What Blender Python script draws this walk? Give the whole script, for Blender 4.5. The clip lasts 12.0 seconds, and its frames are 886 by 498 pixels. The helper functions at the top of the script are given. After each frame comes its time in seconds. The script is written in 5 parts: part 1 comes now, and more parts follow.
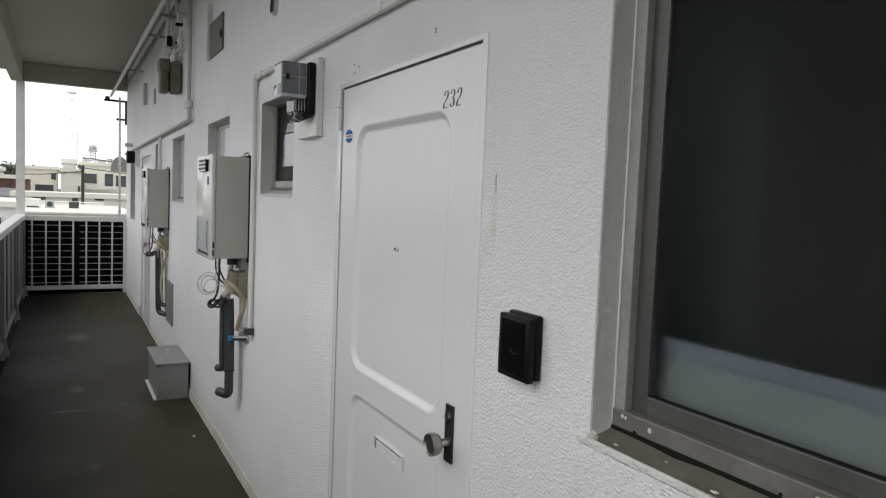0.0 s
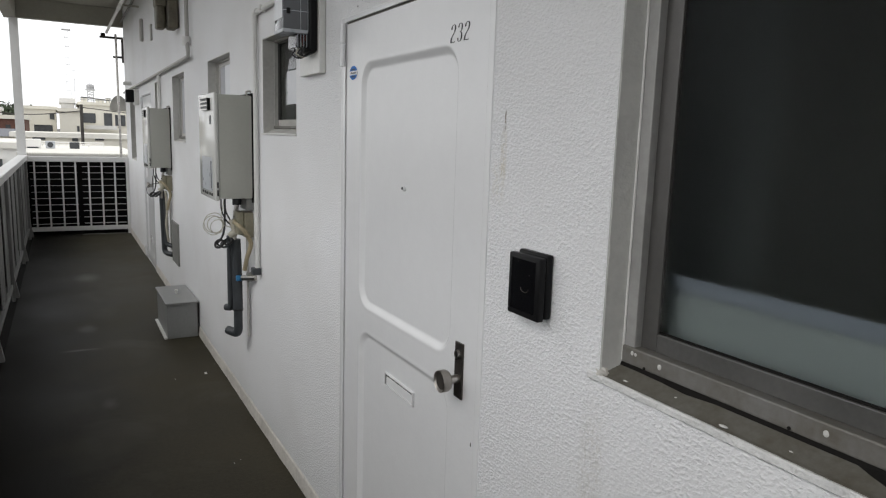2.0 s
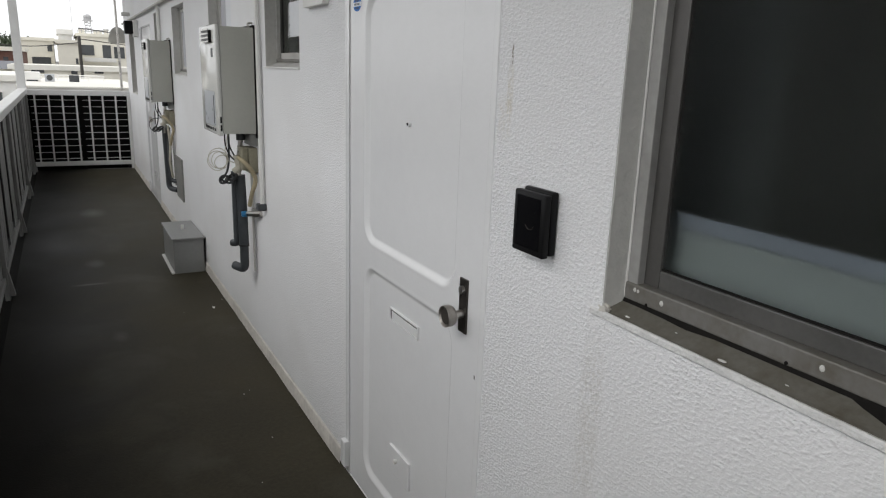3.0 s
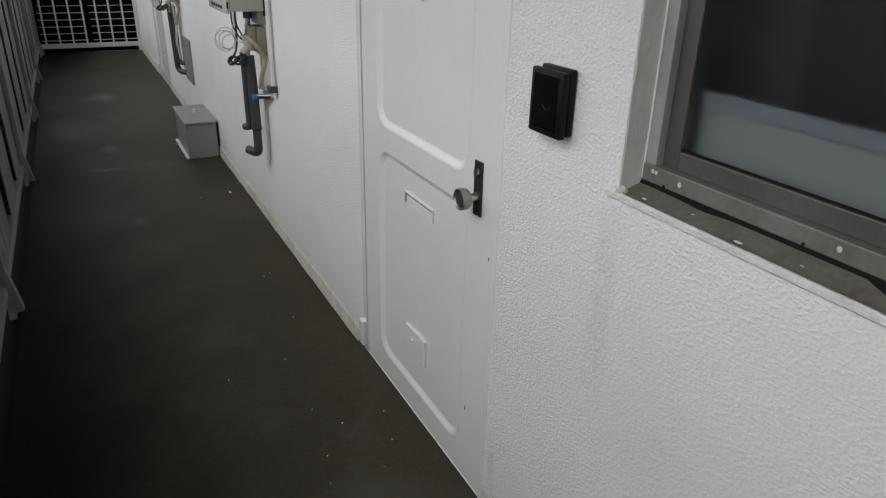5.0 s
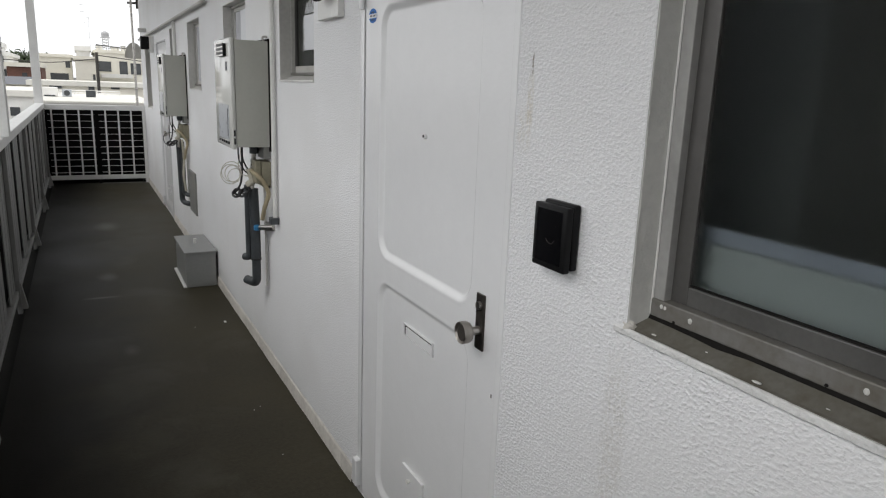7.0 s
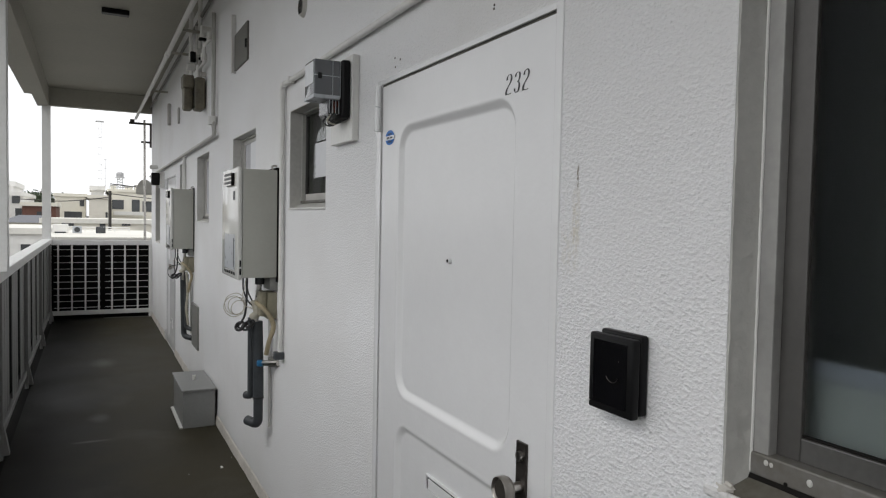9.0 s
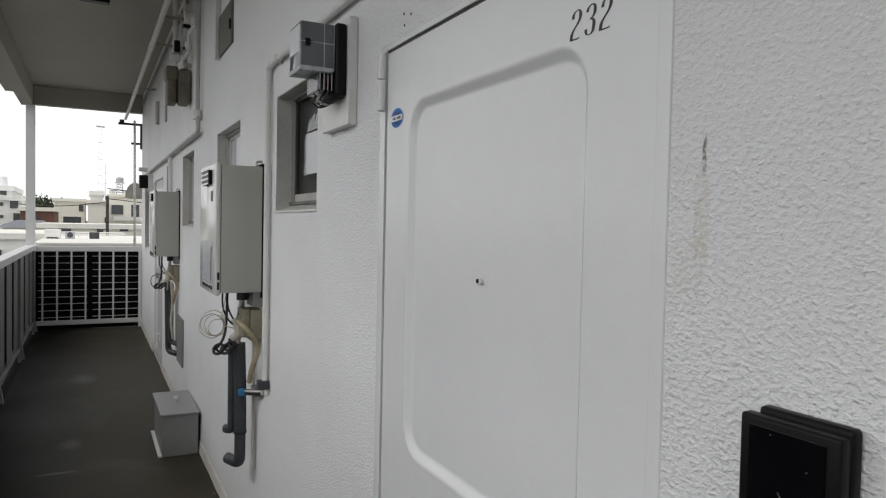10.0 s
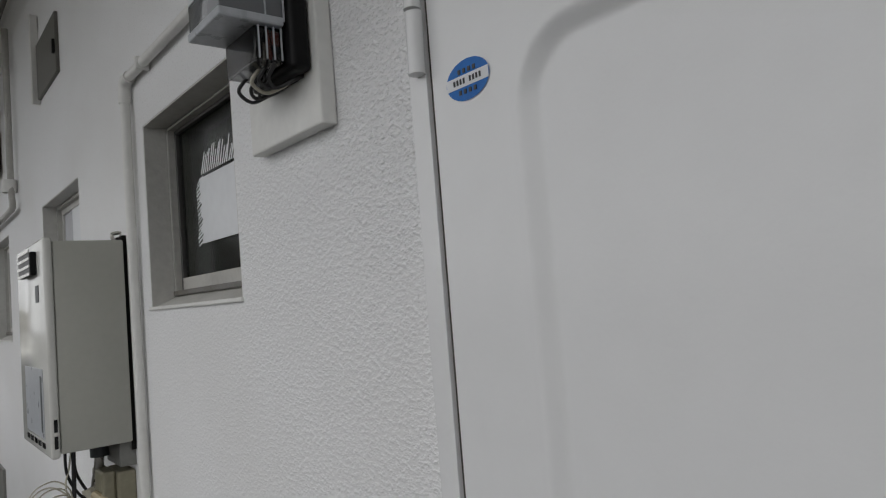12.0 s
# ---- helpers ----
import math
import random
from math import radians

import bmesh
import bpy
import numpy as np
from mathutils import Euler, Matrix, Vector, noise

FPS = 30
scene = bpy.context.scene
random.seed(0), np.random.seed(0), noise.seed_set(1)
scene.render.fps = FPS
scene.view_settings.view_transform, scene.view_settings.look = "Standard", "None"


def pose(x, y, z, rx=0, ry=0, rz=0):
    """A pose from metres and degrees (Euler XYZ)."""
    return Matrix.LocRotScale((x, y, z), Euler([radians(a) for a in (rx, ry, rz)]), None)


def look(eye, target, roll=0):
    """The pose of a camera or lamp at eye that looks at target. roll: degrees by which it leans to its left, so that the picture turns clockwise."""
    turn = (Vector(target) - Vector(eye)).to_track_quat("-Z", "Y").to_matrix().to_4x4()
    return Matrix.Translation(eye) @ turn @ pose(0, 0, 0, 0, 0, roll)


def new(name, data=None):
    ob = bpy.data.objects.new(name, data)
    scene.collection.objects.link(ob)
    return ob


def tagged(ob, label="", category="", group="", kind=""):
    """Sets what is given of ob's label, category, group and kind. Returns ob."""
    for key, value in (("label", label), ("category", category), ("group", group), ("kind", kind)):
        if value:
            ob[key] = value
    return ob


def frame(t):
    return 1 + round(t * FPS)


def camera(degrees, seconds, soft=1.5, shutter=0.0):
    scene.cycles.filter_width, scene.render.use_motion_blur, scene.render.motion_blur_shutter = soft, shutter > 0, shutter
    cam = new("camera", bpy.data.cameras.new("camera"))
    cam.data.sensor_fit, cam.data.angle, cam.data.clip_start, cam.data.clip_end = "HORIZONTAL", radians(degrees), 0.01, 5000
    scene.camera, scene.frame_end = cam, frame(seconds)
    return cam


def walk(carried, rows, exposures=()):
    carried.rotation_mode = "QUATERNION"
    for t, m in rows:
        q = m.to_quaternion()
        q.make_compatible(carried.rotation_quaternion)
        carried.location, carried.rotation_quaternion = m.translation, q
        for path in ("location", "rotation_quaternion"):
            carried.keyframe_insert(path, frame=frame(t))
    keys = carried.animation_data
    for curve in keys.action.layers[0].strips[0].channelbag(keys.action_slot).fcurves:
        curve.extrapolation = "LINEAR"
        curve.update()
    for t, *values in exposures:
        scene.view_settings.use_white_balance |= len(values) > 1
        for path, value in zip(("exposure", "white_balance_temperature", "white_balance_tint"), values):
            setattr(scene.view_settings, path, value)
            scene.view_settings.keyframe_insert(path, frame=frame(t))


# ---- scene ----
cam = camera(65.5, 12.0, soft=1.2)
PATH = [
    (0, (0.035, -0.025, 1.547), (1.005, 1.719, 1.41), 2.3),
    (0.5, (0.035, -0.023, 1.546), (0.979, 1.736, 1.422), 1.7),
    (1, (0.033, -0.021, 1.545), (0.985, 1.731, 1.384), 1.7),
    (1.5, (0.03, -0.014, 1.55), (0.985, 1.725, 1.301), 1.9),
    (2, (0.027, -0.012, 1.55), (0.984, 1.716, 1.233), 1.8),
    (2.5, (0.022, -0.017, 1.551), (0.968, 1.698, 1.146), 1.9),
    (4.5, (0.021, -0.015, 1.548), (0.896, 1.618, 0.792), 1.8),
    (5, (0.027, -0.011, 1.544), (0.878, 1.606, 0.731), 1.5),
    (5.5, (0.034, 0.0, 1.542), (0.89, 1.623, 0.746), 1.4),
    (6, (0.035, 0.009, 1.536), (0.892, 1.643, 0.765), 1.5),
    (6.5, (0.035, 0.027, 1.534), (0.9, 1.707, 0.879), 1.8),
    (7, (0.03, 0.026, 1.537), (0.938, 1.749, 1.083), 2.1),
    (7.5, (0.022, 0.02, 1.531), (0.936, 1.77, 1.211), 0.4),
    (7.7, (0.02, 0.026, 1.534), (0.936, 1.782, 1.259), 0.4),
    (9.3, (0.12, 0.347, 1.504), (1.002, 2.141, 1.45), 1.9),
    (9.5, (0.172, 0.436, 1.515), (1.005, 2.254, 1.466), 1.8),
    (10, (0.25, 0.696, 1.504), (1.16, 2.475, 1.437), 1.2),
    (10.2, (0.264, 0.806, 1.518), (1.278, 2.53, 1.507), 0.7),
    (10.5, (0.276, 0.967, 1.512), (1.382, 2.632, 1.594), 1.1),
    (10.7, (0.299, 1.07, 1.513), (1.375, 2.756, 1.548), 0.8),
    (11, (0.372, 1.223, 1.508), (1.31, 2.989, 1.543), -0.7),
    (11.2, (0.41, 1.308, 1.513), (1.306, 3.095, 1.574), -0.5),
    (11.5, (0.426, 1.428, 1.511), (1.339, 3.206, 1.571), 0.3),
    (11.7, (0.416, 1.53, 1.508), (1.431, 3.251, 1.596), 1.1),
    (12, (0.399, 1.66, 1.529), (1.656, 3.211, 1.654), -4.6),
]

EXPOSURES = [(0.0, -0.05), (2.5, -0.04), (4.5, 0.0), (6.5, 0.0), (7.5, -0.04), (9.5, -0.13), (10.0, -0.21), (10.5, -0.42), (11.0, -0.38), (12.0, -0.38)]
walk(cam, [(t, look(eye, target, roll)) for t, eye, target, roll in PATH], EXPOSURES)

# ---- world: a bright overcast sky ----
SKY, SUN = 0.10, 0.95
world = bpy.data.worlds.new("overcast")
scene.world = world
world.use_nodes = True
wn, wl = world.node_tree.nodes, world.node_tree.links
sky = wn.new("ShaderNodeTexSky")
sky.sky_type, sky.sun_disc = "NISHITA", False
sky.sun_elevation, sky.sun_rotation = radians(47), radians(-109)
sky.air_density, sky.dust_density, sky.ozone_density = 1.0, 2.0, 0.3
pale = wn.new("ShaderNodeHueSaturation")
pale.inputs["Saturation"].default_value = 0.12
wl.new(sky.outputs[0], pale.inputs["Color"])
cloud = wn.new("ShaderNodeMix")
cloud.data_type = "RGBA"
cloud.inputs[0].default_value = 0.85
cloud.inputs[7].default_value = (14.0, 14.15, 14.35, 1)
wl.new(pale.outputs[0], cloud.inputs[6])
wl.new(cloud.outputs[2], wn["Background"].inputs["Color"])
wn["Background"].inputs["Strength"].default_value = SKY
sun = new("sun", bpy.data.lights.new("sun", "SUN"))
sun.data.energy, sun.data.angle, sun.data.color = SUN, radians(35), (1.0, 0.98, 0.95)
sun.matrix_world = look((-9.4, -3.2, 10.8), (0, 0, 0))


# ---- materials ----
def mat(name, base, rough=0.5, metal=0.0, vary=0.12, big=1.5, fine=40.0, bump=0.0, bump_scale=60.0, tint=None, coat=0.0, spec=0.5, rvary=0.1):
    """A paint-like surface: broad stains and fine grain on the colour, the gloss and the relief."""
    m = bpy.data.materials.new(name)
    m.use_nodes = True
    n, l = m.node_tree.nodes, m.node_tree.links
    p = n["Principled BSDF"]
    co = n.new("ShaderNodeTexCoord")
    a, b = n.new("ShaderNodeTexNoise"), n.new("ShaderNodeTexNoise")
    for tex, s, d in ((a, big, 5.0), (b, fine, 3.0)):
        tex.inputs["Scale"].default_value, tex.inputs["Detail"].default_value = s, d
        l.new(co.outputs["Object"], tex.inputs["Vector"])
    mix = n.new("ShaderNodeMix")
    mix.data_type = "FLOAT"
    mix.inputs[0].default_value = 0.35
    l.new(a.outputs["Fac"], mix.inputs[2])
    l.new(b.outputs["Fac"], mix.inputs[3])
    ramp = n.new("ShaderNodeValToRGB")
    dark = tint or [c * (1 - 2.2 * vary) for c in base]
    ramp.color_ramp.elements[0].position, ramp.color_ramp.elements[1].position = 0.3, 0.62
    ramp.color_ramp.elements[0].color = (*dark, 1)
    ramp.color_ramp.elements[1].color = (*base, 1)
    l.new(mix.outputs[0], ramp.inputs[0])
    l.new(ramp.outputs[0], p.inputs["Base Color"])
    mr = n.new("ShaderNodeMapRange")
    mr.inputs["To Min"].default_value, mr.inputs["To Max"].default_value = max(0.02, rough - rvary), min(1.0, rough + rvary)
    l.new(a.outputs["Fac"], mr.inputs["Value"])
    l.new(mr.outputs[0], p.inputs["Roughness"])
    p.inputs["Metallic"].default_value = metal
    p.inputs["Specular IOR Level"].default_value = spec
    p.inputs["Coat Weight"].default_value = coat
    if bump:
        c = n.new("ShaderNodeTexNoise")
        c.inputs["Scale"].default_value, c.inputs["Detail"].default_value = bump_scale, 3.0
        l.new(co.outputs["Object"], c.inputs["Vector"])
        bm_ = n.new("ShaderNodeBump")
        bm_.inputs["Strength"].default_value, bm_.inputs["Distance"].default_value = 1.0, bump
        l.new(c.outputs["Fac"], bm_.inputs["Height"])
        l.new(bm_.outputs[0], p.inputs["Normal"])
    return m


def stucco_material():
    """White spatter-coat render: low soft-edged blobs, small pits, and faint brown run-off stains."""
    m = bpy.data.materials.new("white_stucco")
    m.use_nodes = True
    n, l = m.node_tree.nodes, m.node_tree.links
    p = n["Principled BSDF"]
    co = n.new("ShaderNodeTexCoord")
    stretch = n.new("ShaderNodeMapping")
    stretch.inputs["Scale"].default_value = (1.0, 0.85, 1.25)
    l.new(co.outputs["Object"], stretch.inputs["Vector"])
    blob, pit, stain, lump = (n.new("ShaderNodeTexNoise") for _ in range(4))
    for tex, s, d, dist in ((blob, 128.0, 2.3, 0.0), (pit, 190.0, 1.5, 0.0), (stain, 1.1, 5.0, 0.0), (lump, 48.0, 2.0, 0.3)):
        tex.inputs["Scale"].default_value, tex.inputs["Detail"].default_value, tex.inputs["Distortion"].default_value = s, d, dist
        l.new(stretch.outputs[0], tex.inputs["Vector"])
    step = n.new("ShaderNodeValToRGB")
    step.color_ramp.elements[0].position, step.color_ramp.elements[1].position = 0.36, 0.80
    step.color_ramp.interpolation = "EASE"
    l.new(blob.outputs["Fac"], step.inputs[0])
    add = n.new("ShaderNodeMath")
    add.operation = "MULTIPLY_ADD"
    add.inputs[1].default_value = 0.35
    l.new(step.outputs[0], add.inputs[2])
    b1 = n.new("ShaderNodeBump")
    b1.inputs["Distance"].default_value = 0.0021
    rough_patch = n.new("ShaderNodeMapRange")
    rough_patch.inputs["From Min"].default_value, rough_patch.inputs["From Max"].default_value = 0.38, 0.62
    rough_patch.inputs["To Min"].default_value, rough_patch.inputs["To Max"].default_value = 0.55, 1.15
    l.new(stain.outputs["Fac"], rough_patch.inputs["Value"])
    # the coat was sprayed thinner past the door
    along = n.new("ShaderNodeSeparateXYZ")
    l.new(co.outputs["Object"], along.inputs[0])
    thin = n.new("ShaderNodeMapRange")
    thin.inputs["From Min"].default_value, thin.inputs["From Max"].default_value = 2.35, 3.3
    thin.inputs["To Min"].default_value, thin.inputs["To Max"].default_value = 1.0, 0.26
    l.new(along.outputs["Y"], thin.inputs["Value"])
    depth = n.new("ShaderNodeMath")
    depth.operation = "MULTIPLY"
    l.new(thin.outputs[0], depth.inputs[0])
    l.new(rough_patch.outputs[0], depth.inputs[1])
    l.new(depth.outputs[0], b1.inputs["Strength"])
    heap = n.new("ShaderNodeMath")
    heap.operation = "MULTIPLY_ADD"
    heap.inputs[1].default_value = 0.9
    l.new(lump.outputs["Fac"], heap.inputs[0])
    l.new(add.outputs[0], heap.inputs[2])
    l.new(heap.outputs[0], b1.inputs["Height"])
    l.new(b1.outputs[0], p.inputs["Normal"])
    ramp = n.new("ShaderNodeValToRGB")
    ramp.color_ramp.elements[0].position, ramp.color_ramp.elements[1].position = 0.28, 0.55
    ramp.color_ramp.elements[0].color, ramp.color_ramp.elements[1].color = (0.73, 0.726, 0.72, 1), (0.81, 0.812, 0.82, 1)
    l.new(stain.outputs["Fac"], ramp.inputs[0])
    # pinholes: lowered in the relief and darkened in the colour
    mul_share = n.new("ShaderNodeMath")
    mul_share.operation = "MULTIPLY"
    mul_share.inputs[1].default_value = 0.28
    hole = n.new("ShaderNodeValToRGB")
    hole.color_ramp.elements[0].position, hole.color_ramp.elements[1].position = 0.30, 0.375
    hole.color_ramp.elements[0].color, hole.color_ramp.elements[1].color = (0.40, 0.39, 0.37, 1), (1, 1, 1, 1)
    l.new(pit.outputs["Fac"], hole.inputs[0])
    l.new(hole.outputs[0], add.inputs[0])
    l.new(rough_patch.outputs[0], mul_share.inputs[0])
    mul = n.new("ShaderNodeMix")
    mul.data_type, mul.blend_type = "RGBA", "MULTIPLY"
    l.new(mul_share.outputs[0], mul.inputs[0])
    l.new(ramp.outputs[0], mul.inputs[6])
    l.new(hole.outputs[0], mul.inputs[7])
    # brown weather streaks: y, half width, lower and upper end, depth of colour
    sep = n.new("ShaderNodeSeparateXYZ")
    l.new(co.outputs["Object"], sep.inputs[0])
    streak = n.new("ShaderNodeTexNoise")
    streak.inputs["Scale"].default_value, streak.inputs["Detail"].default_value = 130.0, 4.0
    flow = n.new("ShaderNodeMapping")
    flow.inputs["Scale"].default_value = (1, 1.3, 0.7)
    l.new(co.outputs["Object"], flow.inputs["Vector"])
    l.new(flow.outputs[0], streak.inputs["Vector"])
    out = mul.outputs[2]
    for y, half, low, high, deep, tone in ((1.279, 0.0044, 1.564, 1.624, 1.0, (0.16, 0.14, 0.09, 1)), (1.282, 0.016, 1.44, 1.59, 0.30, (0.52, 0.45, 0.28, 1)), (1.300, 0.040, 1.39, 1.52, 0.22, (0.60, 0.55, 0.42, 1)),
                                           (0.935, 0.045, 0.62, 1.13, 0.30, (0.50, 0.47, 0.41, 1)), (1.30, 0.02, 0.0, 0.28, 0.35, (0.5, 0.48, 0.43, 1))):
        def fade(socket, mid, half_):
            a = n.new("ShaderNodeMath")
            a.operation = "SUBTRACT"
            l.new(socket, a.inputs[0])
            a.inputs[1].default_value = mid
            b = n.new("ShaderNodeMath")
            b.operation = "ABSOLUTE"
            l.new(a.outputs[0], b.inputs[0])
            c = n.new("ShaderNodeMapRange")
            c.interpolation_type = "SMOOTHSTEP"
            c.inputs["From Min"].default_value, c.inputs["From Max"].default_value = half_ * 0.35, half_
            c.inputs["To Min"].default_value, c.inputs["To Max"].default_value = 1.0, 0.0
            l.new(b.outputs[0], c.inputs["Value"])
            return c.outputs[0]
        m1 = n.new("ShaderNodeMath")
        m1.operation = "MULTIPLY"
        l.new(fade(sep.outputs["Y"], y, half), m1.inputs[0])
        l.new(fade(sep.outputs["Z"], (low + high) / 2, (high - low) / 2), m1.inputs[1])
        patch = n.new("ShaderNodeMapRange")
        patch.inputs["From Min"].default_value, patch.inputs["From Max"].default_value = 0.40, 0.58
        patch.inputs["To Max"].default_value = deep
        l.new(streak.outputs["Fac"], patch.inputs["Value"])
        m2 = n.new("ShaderNodeMath")
        m2.operation = "MULTIPLY"
        l.new(m1.outputs[0], m2.inputs[0])
        l.new(patch.outputs[0], m2.inputs[1])
        mx = n.new("ShaderNodeMix")
        mx.data_type = "RGBA"
        l.new(m2.outputs[0], mx.inputs[0])
        l.new(out, mx.inputs[6])
        mx.inputs[7].default_value = tone
        out = mx.outputs[2]
    l.new(out, p.inputs["Base Color"])
    p.inputs["Roughness"].default_value = 0.62
    return m


def floor_material():
    """Grey-brown trowelled coating: soft sheen, broad clouds, scuffs, light specks, painted shade beside the railing.
    """
    m = mat("grey_floor_coating", (0.060, 0.0535, 0.037), 0.50, vary=0.2, big=1.3, fine=55.0, bump=0.0012, bump_scale=140.0, rvary=0.16, spec=0.07)
    n, l = m.node_tree.nodes, m.node_tree.links
    p = n["Principled BSDF"]
    old = p.inputs["Base Color"].links[0].from_socket
    co = n.new("ShaderNodeTexCoord")
    speck = n.new("ShaderNodeTexVoronoi")
    speck.inputs["Scale"].default_value = 9.0
    l.new(co.outputs["Object"], speck.inputs["Vector"])
    ramp = n.new("ShaderNodeValToRGB")
    ramp.color_ramp.elements[0].position, ramp.color_ramp.elements[1].position = 0.008, 0.014
    ramp.color_ramp.elements[0].color, ramp.color_ramp.elements[1].color = (1, 1, 1, 1), (0, 0, 0, 1)
    l.new(speck.outputs["Distance"], ramp.inputs[0])
    mix = n.new("ShaderNodeMix")
    mix.data_type = "RGBA"
    l.new(ramp.outputs[0], mix.inputs[0])
    l.new(old, mix.inputs[6])
    mix.inputs[7].default_value = (0.14, 0.135, 0.12, 1)
    cloud_ = n.new("ShaderNodeTexNoise")
    cloud_.inputs["Scale"].default_value, cloud_.inputs["Detail"].default_value, cloud_.inputs["Distortion"].default_value = 2.2, 7.0, 0.6
    l.new(co.outputs["Object"], cloud_.inputs["Vector"])
    worn = n.new("ShaderNodeMapRange")
    worn.inputs["From Min"].default_value, worn.inputs["From Max"].default_value, worn.inputs["To Max"].default_value = 0.52, 0.75, 0.75
    l.new(cloud_.outputs["Fac"], worn.inputs["Value"])
    scuff = n.new("ShaderNodeMix")
    scuff.data_type = "RGBA"
    l.new(worn.outputs[0], scuff.inputs[0])
    l.new(mix.outputs[2], scuff.inputs[6])
    scuff.inputs[7].default_value = (0.082, 0.078, 0.063, 1)
    # railing-side shade painted into the colour, spreading from the drain with a ragged edge
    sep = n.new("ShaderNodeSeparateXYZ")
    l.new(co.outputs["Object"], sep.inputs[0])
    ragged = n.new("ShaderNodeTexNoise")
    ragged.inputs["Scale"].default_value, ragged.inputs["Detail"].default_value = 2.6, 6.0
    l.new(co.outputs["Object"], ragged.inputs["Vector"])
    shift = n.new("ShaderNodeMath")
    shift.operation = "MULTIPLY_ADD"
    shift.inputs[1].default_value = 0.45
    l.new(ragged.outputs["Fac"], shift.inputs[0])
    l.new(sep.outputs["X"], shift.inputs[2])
    shade_fade = n.new("ShaderNodeMapRange")
    shade_fade.interpolation_type = "SMOOTHSTEP"
    shade_fade.inputs["From Min"].default_value, shade_fade.inputs["From Max"].default_value = -0.04, 0.64
    shade_fade.inputs["To Min"].default_value, shade_fade.inputs["To Max"].default_value = 0.92, 0.0
    l.new(shift.outputs[0], shade_fade.inputs["Value"])
    shade_mix = n.new("ShaderNodeMix")
    shade_mix.data_type = "RGBA"
    l.new(shade_fade.outputs[0], shade_mix.inputs[0])
    l.new(scuff.outputs[2], shade_mix.inputs[6])
    shade_mix.inputs[7].default_value = (0.0050, 0.0046, 0.0038, 1)
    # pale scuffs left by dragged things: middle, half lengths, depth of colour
    out = shade_mix.outputs[2]
    for cx, cy, hx, hy, deep in ((0.075, 5.285, 0.15, 0.035, 0.75), (0.13, 5.85, 0.10, 0.16, 0.40), (0.20, 7.93, 0.16, 0.30, 0.60), (0.20, 4.15, 0.06, 0.12, 0.3)):
        gone = n.new("ShaderNodeMapping")
        gone.vector_type = "TEXTURE"
        gone.inputs["Location"].default_value, gone.inputs["Scale"].default_value = (cx, cy, 0), (hx, hy, 1)
        l.new(co.outputs["Object"], gone.inputs["Vector"])
        ball = n.new("ShaderNodeTexGradient")
        ball.gradient_type = "SPHERICAL"
        l.new(gone.outputs[0], ball.inputs["Vector"])
        both = n.new("ShaderNodeMath")
        both.operation = "MULTIPLY"
        l.new(ball.outputs["Fac"], both.inputs[0])
        l.new(cloud_.outputs["Fac"], both.inputs[1])
        push = n.new("ShaderNodeMapRange")
        push.inputs["From Min"].default_value, push.inputs["From Max"].default_value, push.inputs["To Max"].default_value = 0.05, 0.45, deep
        l.new(both.outputs[0], push.inputs["Value"])
        pale_ = n.new("ShaderNodeMix")
        pale_.data_type = "RGBA"
        l.new(push.outputs[0], pale_.inputs[0])
        l.new(out, pale_.inputs[6])
        pale_.inputs[7].default_value = (0.17, 0.165, 0.15, 1)
        out = pale_.outputs[2]
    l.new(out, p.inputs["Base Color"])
    return m


def glass_material(name, tint, rough, ior=1.45, bump=0.0, scale=80.0, spec=0.5):
    m = bpy.data.materials.new(name)
    m.use_nodes = True
    n, l = m.node_tree.nodes, m.node_tree.links
    p = n["Principled BSDF"]
    p.inputs["Base Color"].default_value = (*tint, 1)
    p.inputs["Transmission Weight"].default_value = 1.0
    p.inputs["Roughness"].default_value, p.inputs["IOR"].default_value = rough, ior
    p.inputs["Specular IOR Level"].default_value = spec
    if bump:
        co, c, b = n.new("ShaderNodeTexCoord"), n.new("ShaderNodeTexNoise"), n.new("ShaderNodeBump")
        c.inputs["Scale"].default_value = scale
        b.inputs["Distance"].default_value = bump
        l.new(co.outputs["Object"], c.inputs["Vector"])
        l.new(c.outputs["Fac"], b.inputs["Height"])
        l.new(b.outputs[0], p.inputs["Normal"])
    return m


STUCCO = stucco_material()
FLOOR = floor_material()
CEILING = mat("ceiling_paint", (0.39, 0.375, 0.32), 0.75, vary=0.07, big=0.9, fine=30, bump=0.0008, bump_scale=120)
DOOR = mat("white_door_enamel", (0.785, 0.787, 0.793), 0.19, vary=0.02, big=2.0, fine=20, bump=0.00035, bump_scale=70, rvary=0.05)
TRIM = mat("white_trim_paint", (0.76, 0.755, 0.73), 0.45, vary=0.06, big=4, fine=50, bump=0.0006, bump_scale=90)
CREAM = mat("cream_base_mortar", (0.69, 0.66, 0.61), 0.8, vary=0.14, big=5, fine=40, bump=0.002, bump_scale=80)
RAIL = mat("white_rail_paint", (0.74, 0.74, 0.73), 0.42, vary=0.06, big=5, fine=60)
GUTTER = mat("shade_black_gutter", (0.010, 0.0095, 0.008), 0.7, vary=0.25, big=2, fine=30, bump=0.001, bump_scale=90, spec=0.1)
# slats are white like the rail; this grey holds their shade
SLAT = mat("shade_grey_slat_paint", (0.25, 0.25, 0.245), 0.5, vary=0.08, big=3, fine=40)
SHEET = mat("black_backing_sheet", (0.006, 0.0055, 0.0055), 0.85, vary=0.2, big=4, fine=60, spec=0.08)
